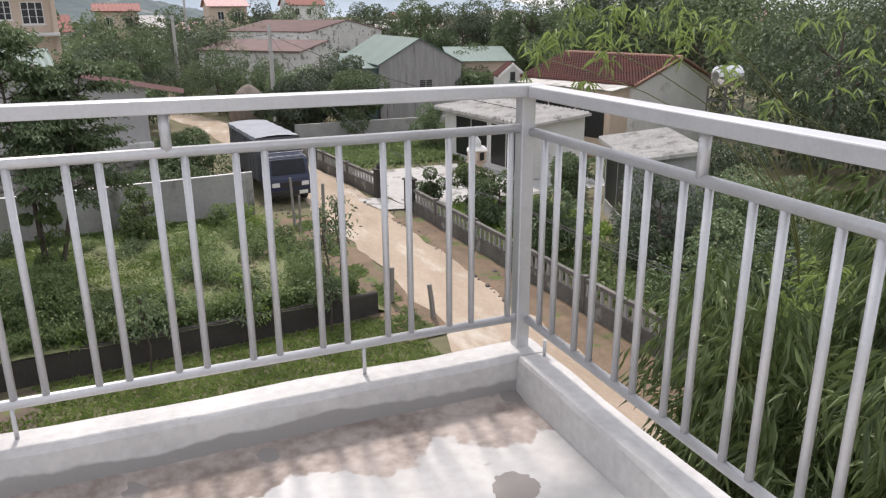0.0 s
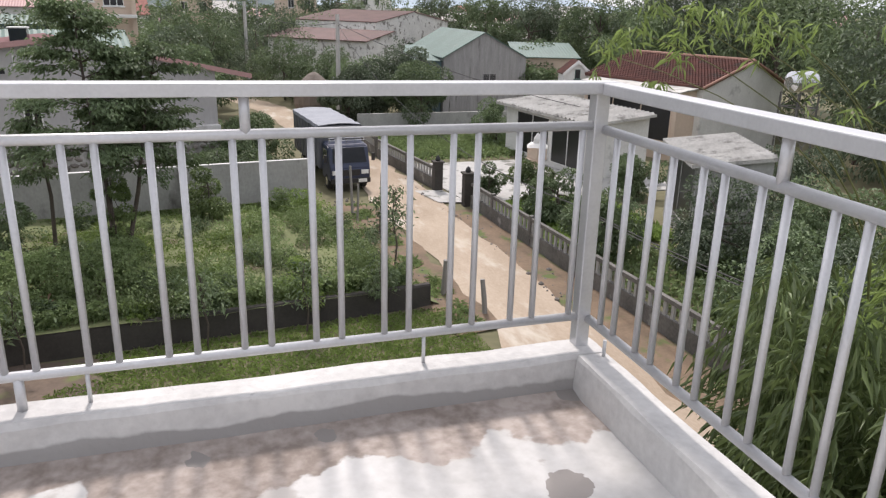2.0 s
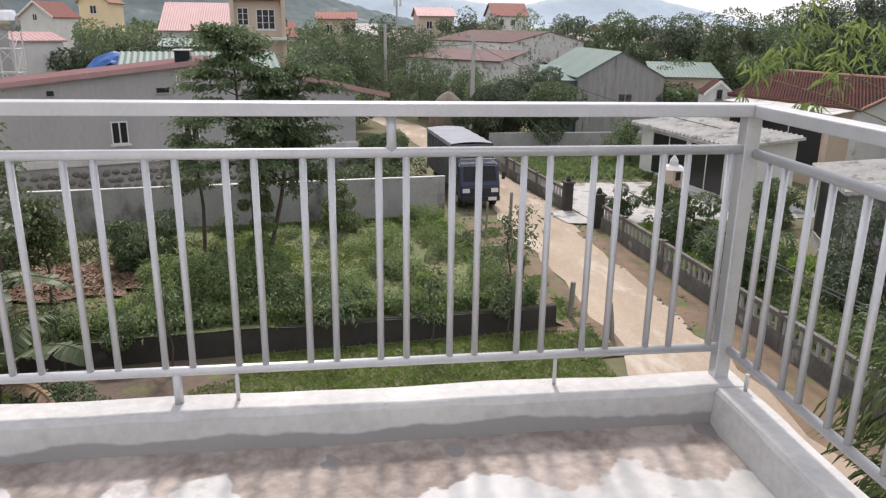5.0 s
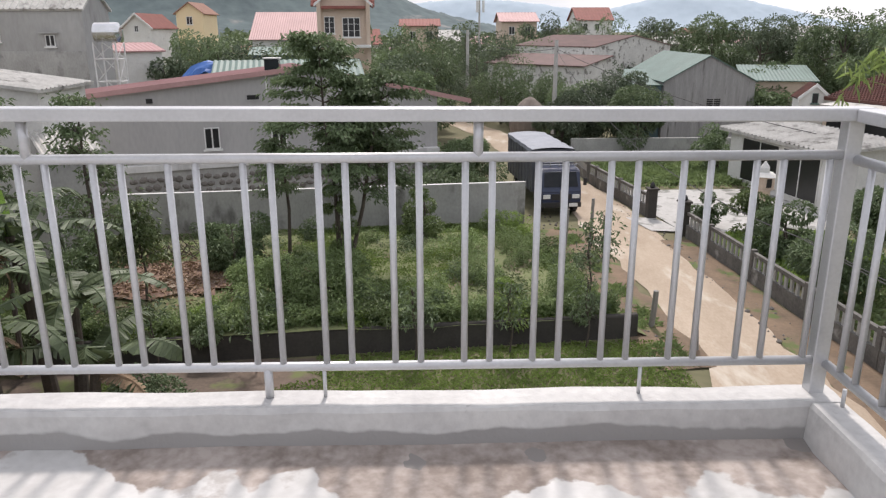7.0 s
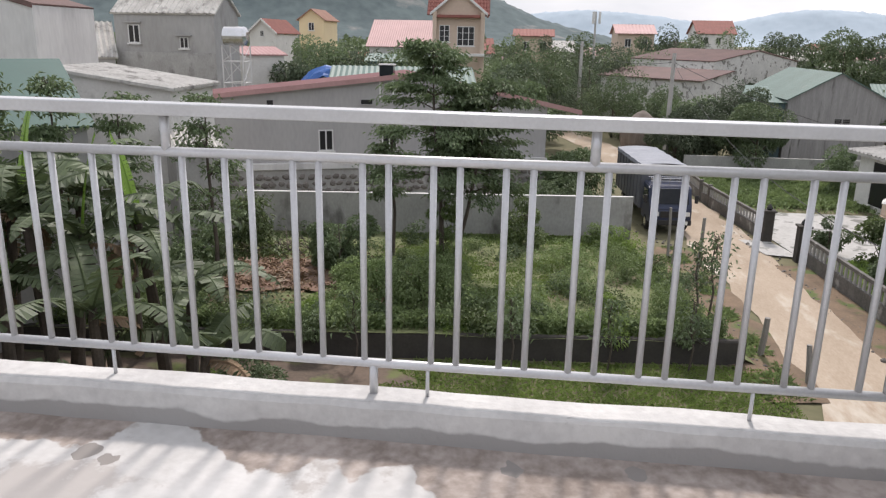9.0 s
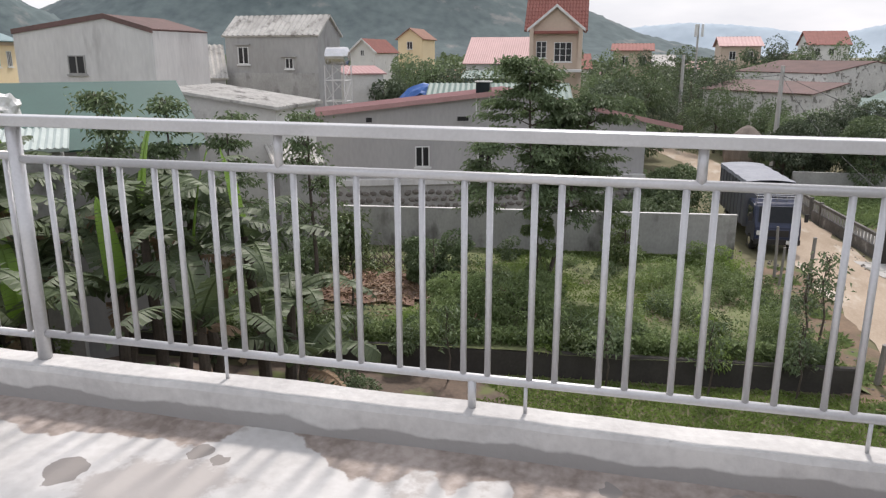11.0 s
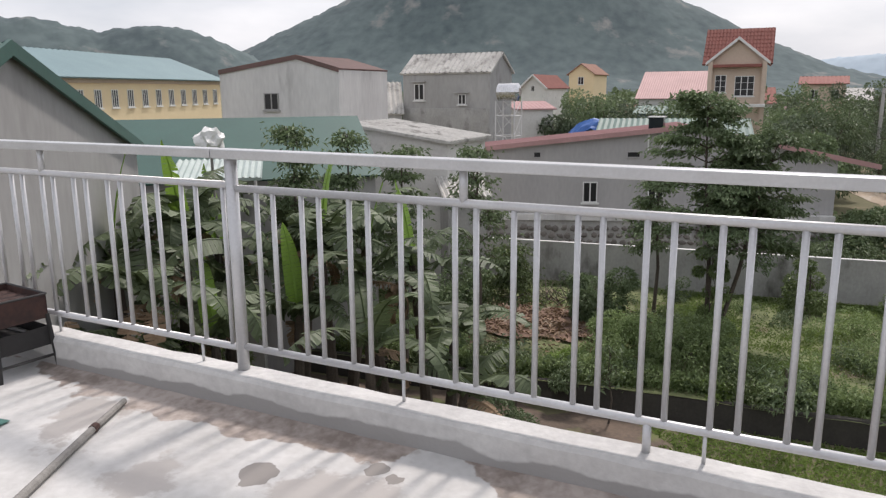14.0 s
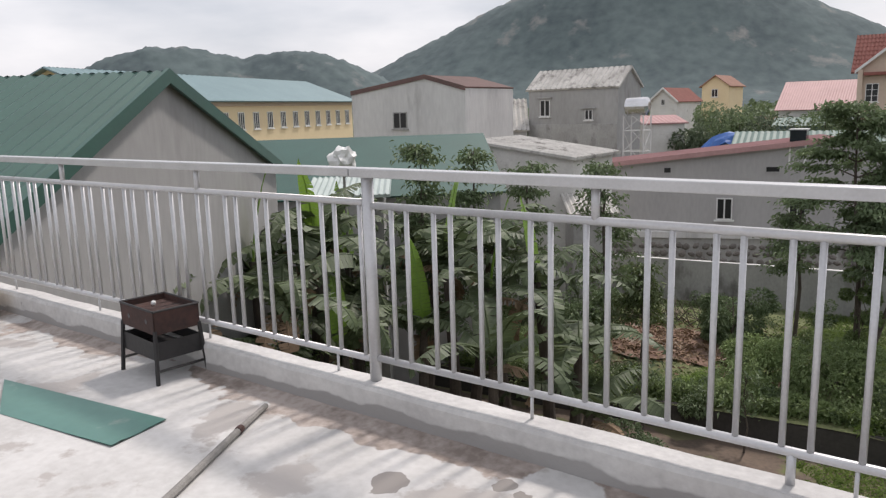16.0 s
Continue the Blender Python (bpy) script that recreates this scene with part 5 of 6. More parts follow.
p = np.stack([-26.2 + 30.8 * t, 13.7 + 3.2 * t + 0.25 + np.abs(rng.normal(0, 0.45, n)), GARDEN + rng.uniform(0, 0.45, n)], 1)
o = new("wall_herbs", leaf_mesh("wall_herbs", p, rng.normal(0, 1, (n, 3)) + np.array([0, -0.2, 0.5]), rng.uniform(0.06, 0.16, n), rng.uniform(0.04, 0.08, n), M["weed"]))
tagged(o, "bushy herbs along the top of the retaining wall", "herbs", kind="stuff")
# vegetable plots right of the road
for nm, x0, x1, y0, y1, nn in (("vegetable_plot", 8.6, 20, 37.2, 46.2, 14000), ("crop_bed", 10.2, 15.6, 20.8, 27.0, 9000), ("rough_growth", 11.0, 23, 7, 20, 16000)):
    p = np.stack([rng.uniform(x0, x1, nn), rng.uniform(y0, y1, nn), G + rng.uniform(0, 0.2, nn)], 1)
    if nm == "vegetable_plot":
        p[:, 1] = np.round(p[:, 1] / 0.9) * 0.9 + rng.normal(0, 0.15, nn)
    o = new(nm, leaf_mesh(nm, p, rng.normal(0, 0.7, (nn, 3)) + np.array([0, 0, 0.8]), rng.uniform(0.15, 0.35, nn), rng.uniform(0.08, 0.16, nn), M["grass" if nm == "crop_bed" else "weed"]))
    tagged(o, {"vegetable_plot": "rows of low vegetables", "crop_bed": "bright green leafy crop bed", "rough_growth": "dark rough undergrowth"}[nm], "plants", kind="stuff")


# compound-leaf slender trees in the garden
def feather_tree(x, y, h, r, tiers, leaves, label, z0=GARDEN, lean=(0, 0), material="leaf", seed=1):
    q = np.random.default_rng(seed)
    ob = thing("slender_tree", label, "tree", pose(x, y, z0))
    bm = bmesh.new()
    top = Vector((lean[0], lean[1], h))
    tp = [Vector((0, 0, -0.2)), top * 0.35 + Vector((0.08, 0.0, 0)), top * 0.7 + Vector((-0.05, 0.05, 0)), top]
    tw = min(1.0, h / 5)
    tube(bm, tp, [0.075 * tw, 0.06 * tw, 0.04 * tw, 0.012], 8)
    P_, D_ = [], []
    for i in range(tiers):
        f = 0.42 + 0.58 * (i + 0.5) / tiers
        c = top * f
        rr = r * (1.15 - 0.75 * (f - 0.42) / 0.58) * q.uniform(0.75, 1.15)
        for b in range(int(q.integers(5, 8))):
            a = q.uniform(0, 2 * math.pi)
            e = c + Vector((math.cos(a) * rr, math.sin(a) * rr, q.uniform(-0.1, 0.35)))
            mid = c.lerp(e, 0.5) + Vector((0, 0, 0.2))
            tube(bm, [c, mid, e], [0.02 * tw, 0.013 * tw, 0.005], 4)
            m_ = leaves // (tiers * 6)
            t_ = q.uniform(0.35, 1.08, m_)
            pts = np.array(c)[None] * (1 - t_[:, None]) + np.array(e)[None] * t_[:, None]
            pts[:, 2] += 0.2 * 4 * t_ * (1 - t_) * 0.6
            pts += q.normal(0, 1, (m_, 3)) * np.array([0.20, 0.20, 0.06])
            P_.append(pts)
            out = np.array(e - c)[None] * 0.6 + q.normal(0, 0.7, (m_, 3))
            out[:, 2] = -0.25 + q.normal(0, 0.25, m_)
            D_.append(out)
    part("trunk", bm, M["bark"], ob)
    P_, D_ = np.concatenate(P_), np.concatenate(D_)
    c = new("crown", leaf_mesh("crown", P_, D_, q.uniform(0.10, 0.2, len(P_)), q.uniform(0.045, 0.08, len(P_)), M[material]))
    c.parent = ob
    return ob


feather_tree(-4.1, 21.3, 7.36, 1.75, 10, 14000, "tall slender tree with tiers of feathery green leaves", lean=(-0.4, 0.2), seed=1)
feather_tree(-3.85, 21.2, 6.2, 1.7, 8, 11000, "slender leaning tree with layered feathery leaves", lean=(1.4, 0.3), seed=2)
feather_tree(-6.09, 23.18, 4.67, 0.85, 4, 2600, "young thin tree with a small leafy top", seed=3)
feather_tree(-9.45, 18.46, 2.81, 0.6, 5, 2200, "young bright green sapling", material="bamboo", seed=4)
feather_tree(3.89, 18.39, 2.4, 0.42, 5, 230, "thin wispy sapling near the road", seed=5)
feather_tree(3.32, 17.62, 2.26, 0.4, 4, 260, "thin staked sapling near the retaining wall", seed=6)
for i, (x, y) in enumerate(((-1.6, 15.6), (0.9, 15.9), (-5.6, 15.2), (3.0, 16.2), (-8.0, 14.9))):
    feather_tree(x, y, 1.9, 0.3, 3, 160, "thin bare sapling stake in the yard", z0=G, seed=20 + i)
tree(-7.57, 21.32, 1.95, 0.95, 1.7, 2400, 0.24, "leaf", "dense dark leafy shrub in the garden", GARDEN, 12, 0.04, name="shrub", category="shrub", seed=3)
tree(-11.34, 18.89, 1.67, 1.1, 1.5, 2000, 0.22, "leaf", "low leafy shrub by the bare soil", GARDEN, 10, 0.04, name="shrub", category="shrub", seed=4)
tree(-1.29, 25.62, 1.7, 0.75, 1.3, 1000, 0.22, "bamboo", "small round shrub with pale leaves by the wall", GARDEN, 8, 0.05, name="shrub", category="shrub", seed=5)
tree(-4.1, 18.2, 1.1, 1.3, 1.0, 2600, 0.18, "weed", "bushy weeds at the tree's foot", GARDEN, 14, 0.03, name="shrub", category="shrub", seed=6)
tree(-6.18, 19.17, 0.93, 0.9, 0.8, 1500, 0.18, "weed", "low mound of green weeds", GARDEN, 9, 0.03, name="shrub", category="shrub", seed=7)
for i, (x, y, h, r) in enumerate(((-1.42, 17.78, 0.72, 0.9), (0.79, 20.21, 0.61, 1.0), (2.1, 23.04, 0.5, 0.9), (-6.62, 16.84, 0.94, 1.0), (-11.27, 16.52, 1.05, 1.1), (-0.3, 22.95, 0.61, 1.1), (2.46, 18.58, 0.82, 1.0))):
    tree(x, y, h, r, h, 900, 0.16, "weed", "low clump of garden weeds", GARDEN, 8, 0.02, name="weed_clump", category="weeds", trunk=False, seed=30 + i)
tree(-4.0, 21.1, 3.4, 0.5, 3.2, 1500, 0.18, "weed", "dense climbing leaves round the tree's trunk", GARDEN, 14, 0.03, name="shrub", category="shrub", seed=8)
qg = random.Random(12)
for i in range(58):
    t_, u_ = qg.uniform(0.42, 0.985), qg.uniform(0.02, 0.95) ** 1.3
    p_ = rw(t_).lerp(gfar(t_), u_)
    if ((p_.x + 9.3) / 2.8) ** 2 + ((p_.y - 20.3) / 2.0) ** 2 < 1:
        continue
    h_, r_ = qg.uniform(0.3, 0.75), qg.uniform(0.35, 0.85)
    tree(p_.x, p_.y, h_, r_, h_, 420, 0.15, qg.choice(("weed", "leaf", "grass", "bamboo")), "low clump of garden weeds", GARDEN - 0.05, 7, 0.02, name="weed_clump", category="weeds", trunk=False, seed=500 + i)
for i in range(46):
    t_ = 0.36 + 0.625 * (i + qg.uniform(-0.4, 0.4)) / 46
    p_ = rw(t_) + Vector((0, 0.6 + qg.uniform(0, 0.4)))
    h_ = qg.uniform(0.25, 0.6)
    tree(p_.x, p_.y, h_, 0.32, h_, 260, 0.15, qg.choice(("weed", "leaf")), "leafy weeds along the top of the retaining wall", GARDEN - 0.05, 6, 0.02, name="weed_clump", category="weeds", trunk=False, seed=600 + i)
# dry branches heap
br = thing("brush_heap", "heap of dry grey branches by the wall", "branches", pose(-9.7, 22.8, GARDEN))
bm = bmesh.new()
for i in range(70):
    a, l_ = rng.uniform(0, 6.28), rng.uniform(0.5, 1.3)
    c = Vector((rng.normal(0, 0.8), rng.normal(0, 0.4), rng.uniform(0, 0.25)))
    bm = bmesh.new()
    tube(bm, [c, c + Vector((math.cos(a) * l_ * 0.5, math.sin(a) * l_ * 0.5, rng.uniform(0.1, 0.5))), c + Vector((math.cos(a) * l_, math.sin(a) * l_, rng.uniform(0.2, 0.9)))], [0.02, 0.014, 0.005], 4)
    part("branch", bm, M["bark"], br)


# bananas
def banana_leaf(bm, base, az, length, width, rise, droop, tear=0.5):
    n = 24
    pts = []
    p, el = Vector(base), rise
    for i in range(n + 1):
        pts.append(p.copy())
        p = p + Vector((math.cos(az) * math.cos(el), math.sin(az) * math.cos(el), math.sin(el))) * (length / n)
        el -= droop / n * (0.4 + 1.2 * i / n)
    side = Vector((-math.sin(az), math.cos(az), 0))
    for s in (-1, 1):
        for i in range(n):
            f0, f1 = i / n, (i + 1) / n
            w0 = width * min(1, (f0 + 0.02) * 6) * (1 - f0 ** 3) ** 0.7
            w1 = width * min(1, (f1 + 0.02) * 6) * max(0.02, 1 - f1 ** 3) ** 0.7
            k = rng.uniform(0.25, 0.75) * tear if rng.random() < 0.5 else 0.03
            sag0 = (sag1 if i and k < 0.1 else rng.uniform(0.15, 0.7) * tear * width) if i else 0.1 * width
            sag1 = min(max(sag0 + rng.normal(0, 0.1) * width, 0.05 * width), 0.8 * width)
            a, b = pts[i], pts[i + 1].lerp(pts[i], 0.02)
            o0, o1 = a + side * s * w0 + Vector((0, 0, 0.12 * w0 - sag0)), b.lerp(a, k * 1.3) + side * s * w1 + Vector((0, 0, 0.12 * w1 - sag1))
            q = [bm.verts.new(v) for v in (a, b, o1, o0)]
            bm.faces.new(q if s > 0 else q[::-1])
    tube(bm, pts, [0.03 * (1 - i / n) + 0.006 for i in range(n + 1)], 4)


def banana(x, y, h, nl, sd, yellow=0, dry=0, size=1.0):
    q = np.random.default_rng(sd)
    ob = thing("banana_plant", "banana plant with broad tattered leaves" + (" and a bright young leaf" if yellow else ""), "banana plant", pose(x, y, G), "banana clump")
    lx, ly = q.normal(0, 0.25, 2)
    top = Vector((lx, ly, h))
    part("stem", tube(bmesh.new(), [(0, 0, -0.1), top * 0.5 + Vector((0.05, 0, 0)), top], [0.17, 0.13, 0.08], 10), M["bark"], ob)
    for i in range(nl - 2):
        bm = bmesh.new()
        az = 2.4 * i + q.uniform(-0.4, 0.4)
        banana_leaf(bm, top - Vector((0, 0, 0.25 * q.random())), az, q.uniform(1.7, 2.5) * size, q.uniform(0.27, 0.38) * size, q.uniform(0.5, 1.15), q.uniform(1.2, 2.4), q.uniform(0.5, 1.0))
        part("leaf", bm, M["banana"], ob)
    for i in range(yellow):
        bm = bmesh.new()
        banana_leaf(bm, top, q.uniform(0, 6.28), 1.9 * size, 0.24 * size, 1.45, 0.25, 0.15)
        part("leaf", bm, M["banana_y"], ob, "bright young leaf")
    for i in range(dry):
        bm = bmesh.new()
        banana_leaf(bm, top - Vector((0, 0, 0.3)), q.uniform(0, 6.28), 1.5 * size, 0.22 * size, 0.2, 3.0, 1.0)
        part("leaf", bm, M["banana_dry"], ob, "dry brown hanging leaf")
    return ob


for i, (x, y, h, nl, ye, dr) in enumerate(((-10.47, 10.34, 5.23, 9, 1, 2), (-9.38, 10.86, 4.68, 8, 1, 1), (-11.88, 10.78, 4.69, 8, 0, 2), (-9.07, 9.49, 3.64, 8, 0, 1), (-10.81, 9.31, 3.86, 8, 1, 2), (-12.66, 9.34, 4.29, 8, 0, 2), (-8.3, 11.37, 3.4, 8, 0, 0), (-13.3, 10.39, 4.92, 7, 1, 1), (-11.53, 12.31, 5.09, 8, 0, 1), (-12.7, 8.0, 5.6, 9, 1, 2), (-11.7, 6.5, 5.0, 9, 0, 2), (-10.7, 5.0, 3.5, 8, 0, 1), (-11.2, 7.7, 3.7, 9, 1, 1), (-7.66, 10.12, 2.56, 7, 0, 1))):
    banana(x, y, h, nl, 100 + i, ye, dr)
feather_tree(-12.61, 12.03, 7.35, 0.62, 8, 2700, "slender tree with a dark feathery crown", z0=G, seed=41)
feather_tree(-12.15, 13.65, 7.25, 0.62, 8, 2600, "slender tree with a dark feathery crown", z0=G, seed=42)
feather_tree(-11.27, 14.86, 6.75, 0.7, 7, 2200, "slender tree with tiers of small leaves", z0=G, material="leaf", seed=43)
feather_tree(-9.79, 16.5, 6.0, 0.85, 6, 2000, "slender tree with tiers of small leaves", z0=GARDEN, material="leaf", seed=44)
tree(-14.27, 6.62, 2.38, 1.4, 2.0, 2500, 0.2, "weed", "leafy shrub at the foot of the green-roofed house", G, 12, 0.05, name="shrub", category="shrub", seed=45)
tree(-10.4, 6.58, 2.81, 1.5, 2.4, 2500, 0.2, "weed", "leafy shrub under the bananas", G, 12, 0.05, name="shrub", category="shrub", seed=46)
pb = thing("white_bundle", "crumpled white plastic bundle tied on a pole", "bundle", pose(-13.18, 9.92, G))
bm = bmesh.new()
bmesh.ops.create_icosphere(bm, subdivisions=3, radius=0.3)
for v_ in bm.verts:
    v_.co = v_.co * (1 + 0.45 * noise.noise(v_.co * 6)) + Vector((0, 0, 0.36 - G))
part("plastic_wrap", bm, M["white_frame"], pb)
part("pole", tube(bmesh.new(), [(0, 0, -0.1), (0.04, 0, 3.5), (0, 0, 0.3 - G)], [0.04, 0.035, 0.03], 8), M["wood_pole"], pb)

# trees by the road and in the yards
tree(0.72, 35.04, 2.8, 1.9, 2.4, 4200, 0.3, "leaf", "round dark green fruit tree beside the truck", G, 16, 0.1, seed=50)
tree(-0.11, 30.39, 2.17, 1.6, 1.8, 2500, 0.26, "leaf", "dense shrub behind the garden wall", G, 12, 0.08, seed=51)
tree(12.06, 26.86, 1.96, 0.8, 1.7, 1600, 0.24, "bamboo", "young fruit tree behind the fence", G, 10, 0.05, seed=52)
tree(10.79, 28.45, 1.66, 0.6, 1.4, 1200, 0.22, "leaf", "young leafy tree by the gate post", G, 9, 0.05, seed=53)
tree(16.36, 41.67, 2.38, 1.3, 2.2, 2000, 0.26, "leaf", "leafy tree in the vegetable plot", G, 12, 0.08, seed=54)
for i, (x, y, h, r) in enumerate(((9.96, 51.16, 3.33, 2.4), (12.93, 47.1, 3.28, 2.0), (8.31, 49.31, 2.54, 1.8), (10.17, 54.51, 3.55, 2.4), (13.4, 52.19, 3.83, 2.2), (5.7, 65.61, 3.92, 3.0), (3.25, 71.02, 4.18, 3.4), (8.13, 61.74, 3.11, 2.4))):
    tree(x, y, h + 1.0, r, h * 0.85 + 0.9, 3200, 0.32, "leaf" if i % 2 else "leaf_dark", "dense green tree beside the road", G, 14, 0.12, seed=60 + i)
for i, (x, y, h, r) in enumerate(((13.56, 13.47, 3.29, 1.9), (14.3, 16.89, 3.65, 2.2), (11.8, 19.71, 3.02, 1.4), (16.71, 12.05, 3.91, 2.6), (18.3, 16.47, 3.23, 2.4), (20.32, 20.74, 3.77, 2.2), (11.81, 23.6, 2.58, 1.1), (15.44, 9.02, 4.17, 2.6), (17.76, 27.23, 2.52, 1.3))):
    tree(x, y, h * 0.78, r * 0.85, h * 0.66, 2400, 0.26, "leaf_dark" if i % 2 else "leaf", "dark green tree in the neighbour's yard", G, 14, 0.1, seed=80 + i)
# tall dark trees behind the bamboo and round the village
BIG = [(30.31, 24.45, 8.68, 4), (34.74, 31.38, 9.33, 5), (41.02, 26.27, 10.4, 5), (35.45, 15.32, 9.93, 5), (30.48, 9.38, 9.19, 5), (36.6, 41.02, 9.6, 3.8), (40.53, 46.97, 9.8, 4.2), (33.2, 52.91, 8.8, 3.4), (36.99, 56.87, 9.9, 4.2), (33.5, 60.5, 9.2, 3.4), (32.0, 73.0, 8.6, 3.6), (27.5, 73.5, 8.3, 3.4), (37.0, 74.0, 8.8, 4.0), (47.0, 56.0, 10.8, 5.0), (42.0, 53.0, 10.5, 4.4), (45.75, 37.81, 9.87, 6), (29.56, 1.12, 10.52, 5), (27.08, 58.54, 4.54, 2.64), (43.74, 61.87, 10.2, 4.4), (24.37, 54.5, 4.02, 2.31)]
for i, (x, y, h, r) in enumerate(BIG):
    tree(x, y, h, r, h * 0.8, 3600, 0.5, "leaf" if i % 2 else "leaf_dark", "tall dark green broadleaf tree", G, 18, 0.2, seed=120 + i)
MIDT = [(-2.49, 44.42, 7.01, 2.6), (-3.53, 50.76, 7.3, 2.8), (-1.21, 55.92, 7.66, 3.2), (-12.33, 48.77, 8.0, 3.0), (-15.18, 51.29, 8.32, 3.2), (-10.85, 55.63, 7.77, 2.6), (-17.34, 56.75, 8.35, 3.2), (-19.52, 59.84, 8.45, 3.2), (-13.93, 44.04, 6.83, 2.2), (-17.23, 46.64, 7.17, 2.2), (0.74, 76.23, 8.19, 4), (-3.68, 73.84, 7.88, 4), (4.44, 79.69, 7.63, 4.5), (-7.36, 79.09, 7.75, 4), (10.48, 82.85, 7.38, 5), (17.79, 78.89, 6.73, 4), (-30.03, 57.54, 8.6, 4), (-35.0, 56.31, 8.6, 3), (-24.18, 44.52, 8.6, 2.4), (-50.8, 57.27, 8.6, 3.2), (-60.71, 49.87, 8.6, 4), (-0.84, 61.65, 6.62, 2.6), (-1.92, 39.89, 6.27, 1.8)]
for i, (x, y, h, r) in enumerate(MIDT):
    tree(x, y, h - 0.9, r * 0.8, h * 0.66, 1500, 0.46, "leaf_dark" if i % 3 == 0 else "leaf", "dense village tree among the roofs", G, 15, 0.16, seed=160 + i)
qt = random.Random(31)
for i in range(16):
    tree(-9 + i * 3.3 + qt.uniform(-1, 1), 98 + qt.uniform(-3, 6), qt.uniform(8.0, 9.3), 2.7, 6.5, 800, 0.55, "leaf_dark" if i % 2 else "leaf", "dense village tree before the far houses", G, 13, 0.16, seed=700 + i)
# distant woods
n = 2000
ang = rng.uniform(radians(-62), radians(80), n)
dist = 105 + 560 * rng.uniform(0, 1, n) ** 1.5
cs = np.stack([np.sin(ang) * dist, np.cos(ang) * dist, np.full(n, 0.0)], 1)
hh = 2.6 + 5.4 * rng.uniform(0, 1, n) ** 1.6
cs[:, 2] = G + hh * 0.55
p, u = cloud(cs, hh * 0.62, 330000, 0.8)
o = new("distant_woods", leaf_mesh("distant_woods", p, u + rng.normal(0, 0.6, u.shape), rng.uniform(0.5, 1.1, len(p)), rng.uniform(0.4, 0.75, len(p)), M["leaf"]))
tagged(o, "distant dark green woods between the villages", "woods", kind="stuff")


# stones scattered along the road
n = 260
bm = bmesh.new()
for i in range(n):
    s_ = rng.uniform(0.015, 0.055) * (2.4 if i % 23 == 0 else 1)
    y = rng.uniform(16, 33)
    side_ = 1 if rng.random() < 0.5 else -1
    c = Vector((6.7 + 0.03 * (y - 15) * (y < 21) - 0.07 * max(0, y - 24) + side_ * (1.6 + abs(rng.normal(0, 0.4))), y, G + 0.04))
    r_ = bmesh.ops.create_icosphere(bm, subdivisions=1, radius=s_)
    for v_ in r_["verts"]:
        v_.co = v_.co * (1 + 0.3 * noise.noise(v_.co * 20 + c)) + c
tagged(part("road_stones", bm, M["stone"]), "pale stones and rubble along the road edges", "stones", kind="stuff")


# bamboo
def bamboo(x, y, nc, h, spread, leaves, sd, material="bamboo", bias=(0, 0), low=0.06, rad=0.03):
    q = np.random.default_rng(sd)
    ob = thing("bamboo_clump", "dense bamboo clump with drooping narrow leaves", "bamboo", pose(x, y, G), "bamboo grove")
    P_, D_ = [], []
    for i in range(nc):
        a, r0 = q.uniform(0, 2 * math.pi), q.uniform(0, 0.6)
        hh = h * q.uniform(0.65, 1.1)
        lean = Vector((math.cos(a), math.sin(a), 0)) * spread * q.uniform(0.3, 1.0) + Vector((bias[0], bias[1], 0))
        b0 = Vector((math.cos(a) * r0, math.sin(a) * r0, -0.1))
        pts = [b0 + Vector((0, 0, hh * t)) + lean * t ** 2.2 - Vector((0, 0, 0.18 * hh * t ** 5)) for t in np.linspace(0, 1, 9)]
        part("culm", tube(bmesh.new(), pts, [rad * (1 - 0.85 * t) for t in np.linspace(0, 1, 9)], 6), M["culm"], ob)
        m_ = leaves // nc
        t = q.uniform(0.18, 1.0, m_) ** 0.85
        idx = t * 8
        i0 = np.minimum(idx.astype(int), 7)
        arr = np.array([tuple(v) for v in pts])
        c = arr[i0] + (arr[i0 + 1] - arr[i0]) * (idx - i0)[:, None]
        # twigs: leaves gathered in sprays
        sp = q.integers(0, 90, m_)
        sv = q.normal(0, 1, (90, 3)) * np.array([1, 1, 0.35])
        sv /= np.linalg.norm(sv, axis=1, keepdims=True)
        st_ = q.uniform(low, 1.0, 90) ** (0.85 if low < 0.5 else 1)
        i1 = np.minimum((st_ * 8).astype(int), 7)
        sc = arr[i1] + (arr[i1 + 1] - arr[i1]) * (st_ * 8 - i1)[:, None]
        ln = q.uniform(0.2, 0.95, 90) * (1.25 - 0.6 * st_)
        f = q.uniform(0.35, 1.05, m_)
        pos = sc[sp] + sv[sp] * (ln[sp] * f)[:, None]
        pos[:, 2] -= 0.25 * (ln[sp] * f) ** 2
        pos += q.normal(0, 0.035, pos.shape)
        P_.append(pos)
        d = sv[sp] * 0.8 + q.normal(0, 0.45, (m_, 3))
        d[:, 2] -= 1.0
        D_.append(d)
    P_, D_ = np.concatenate(P_), np.concatenate(D_)
    c = new("foliage", leaf_mesh("foliage", P_, D_, q.uniform(0.12, 0.25, len(P_)), q.uniform(0.02, 0.036, len(P_)), M[material], fold=0.15, bend=0.12))
    c.parent = ob
    return ob


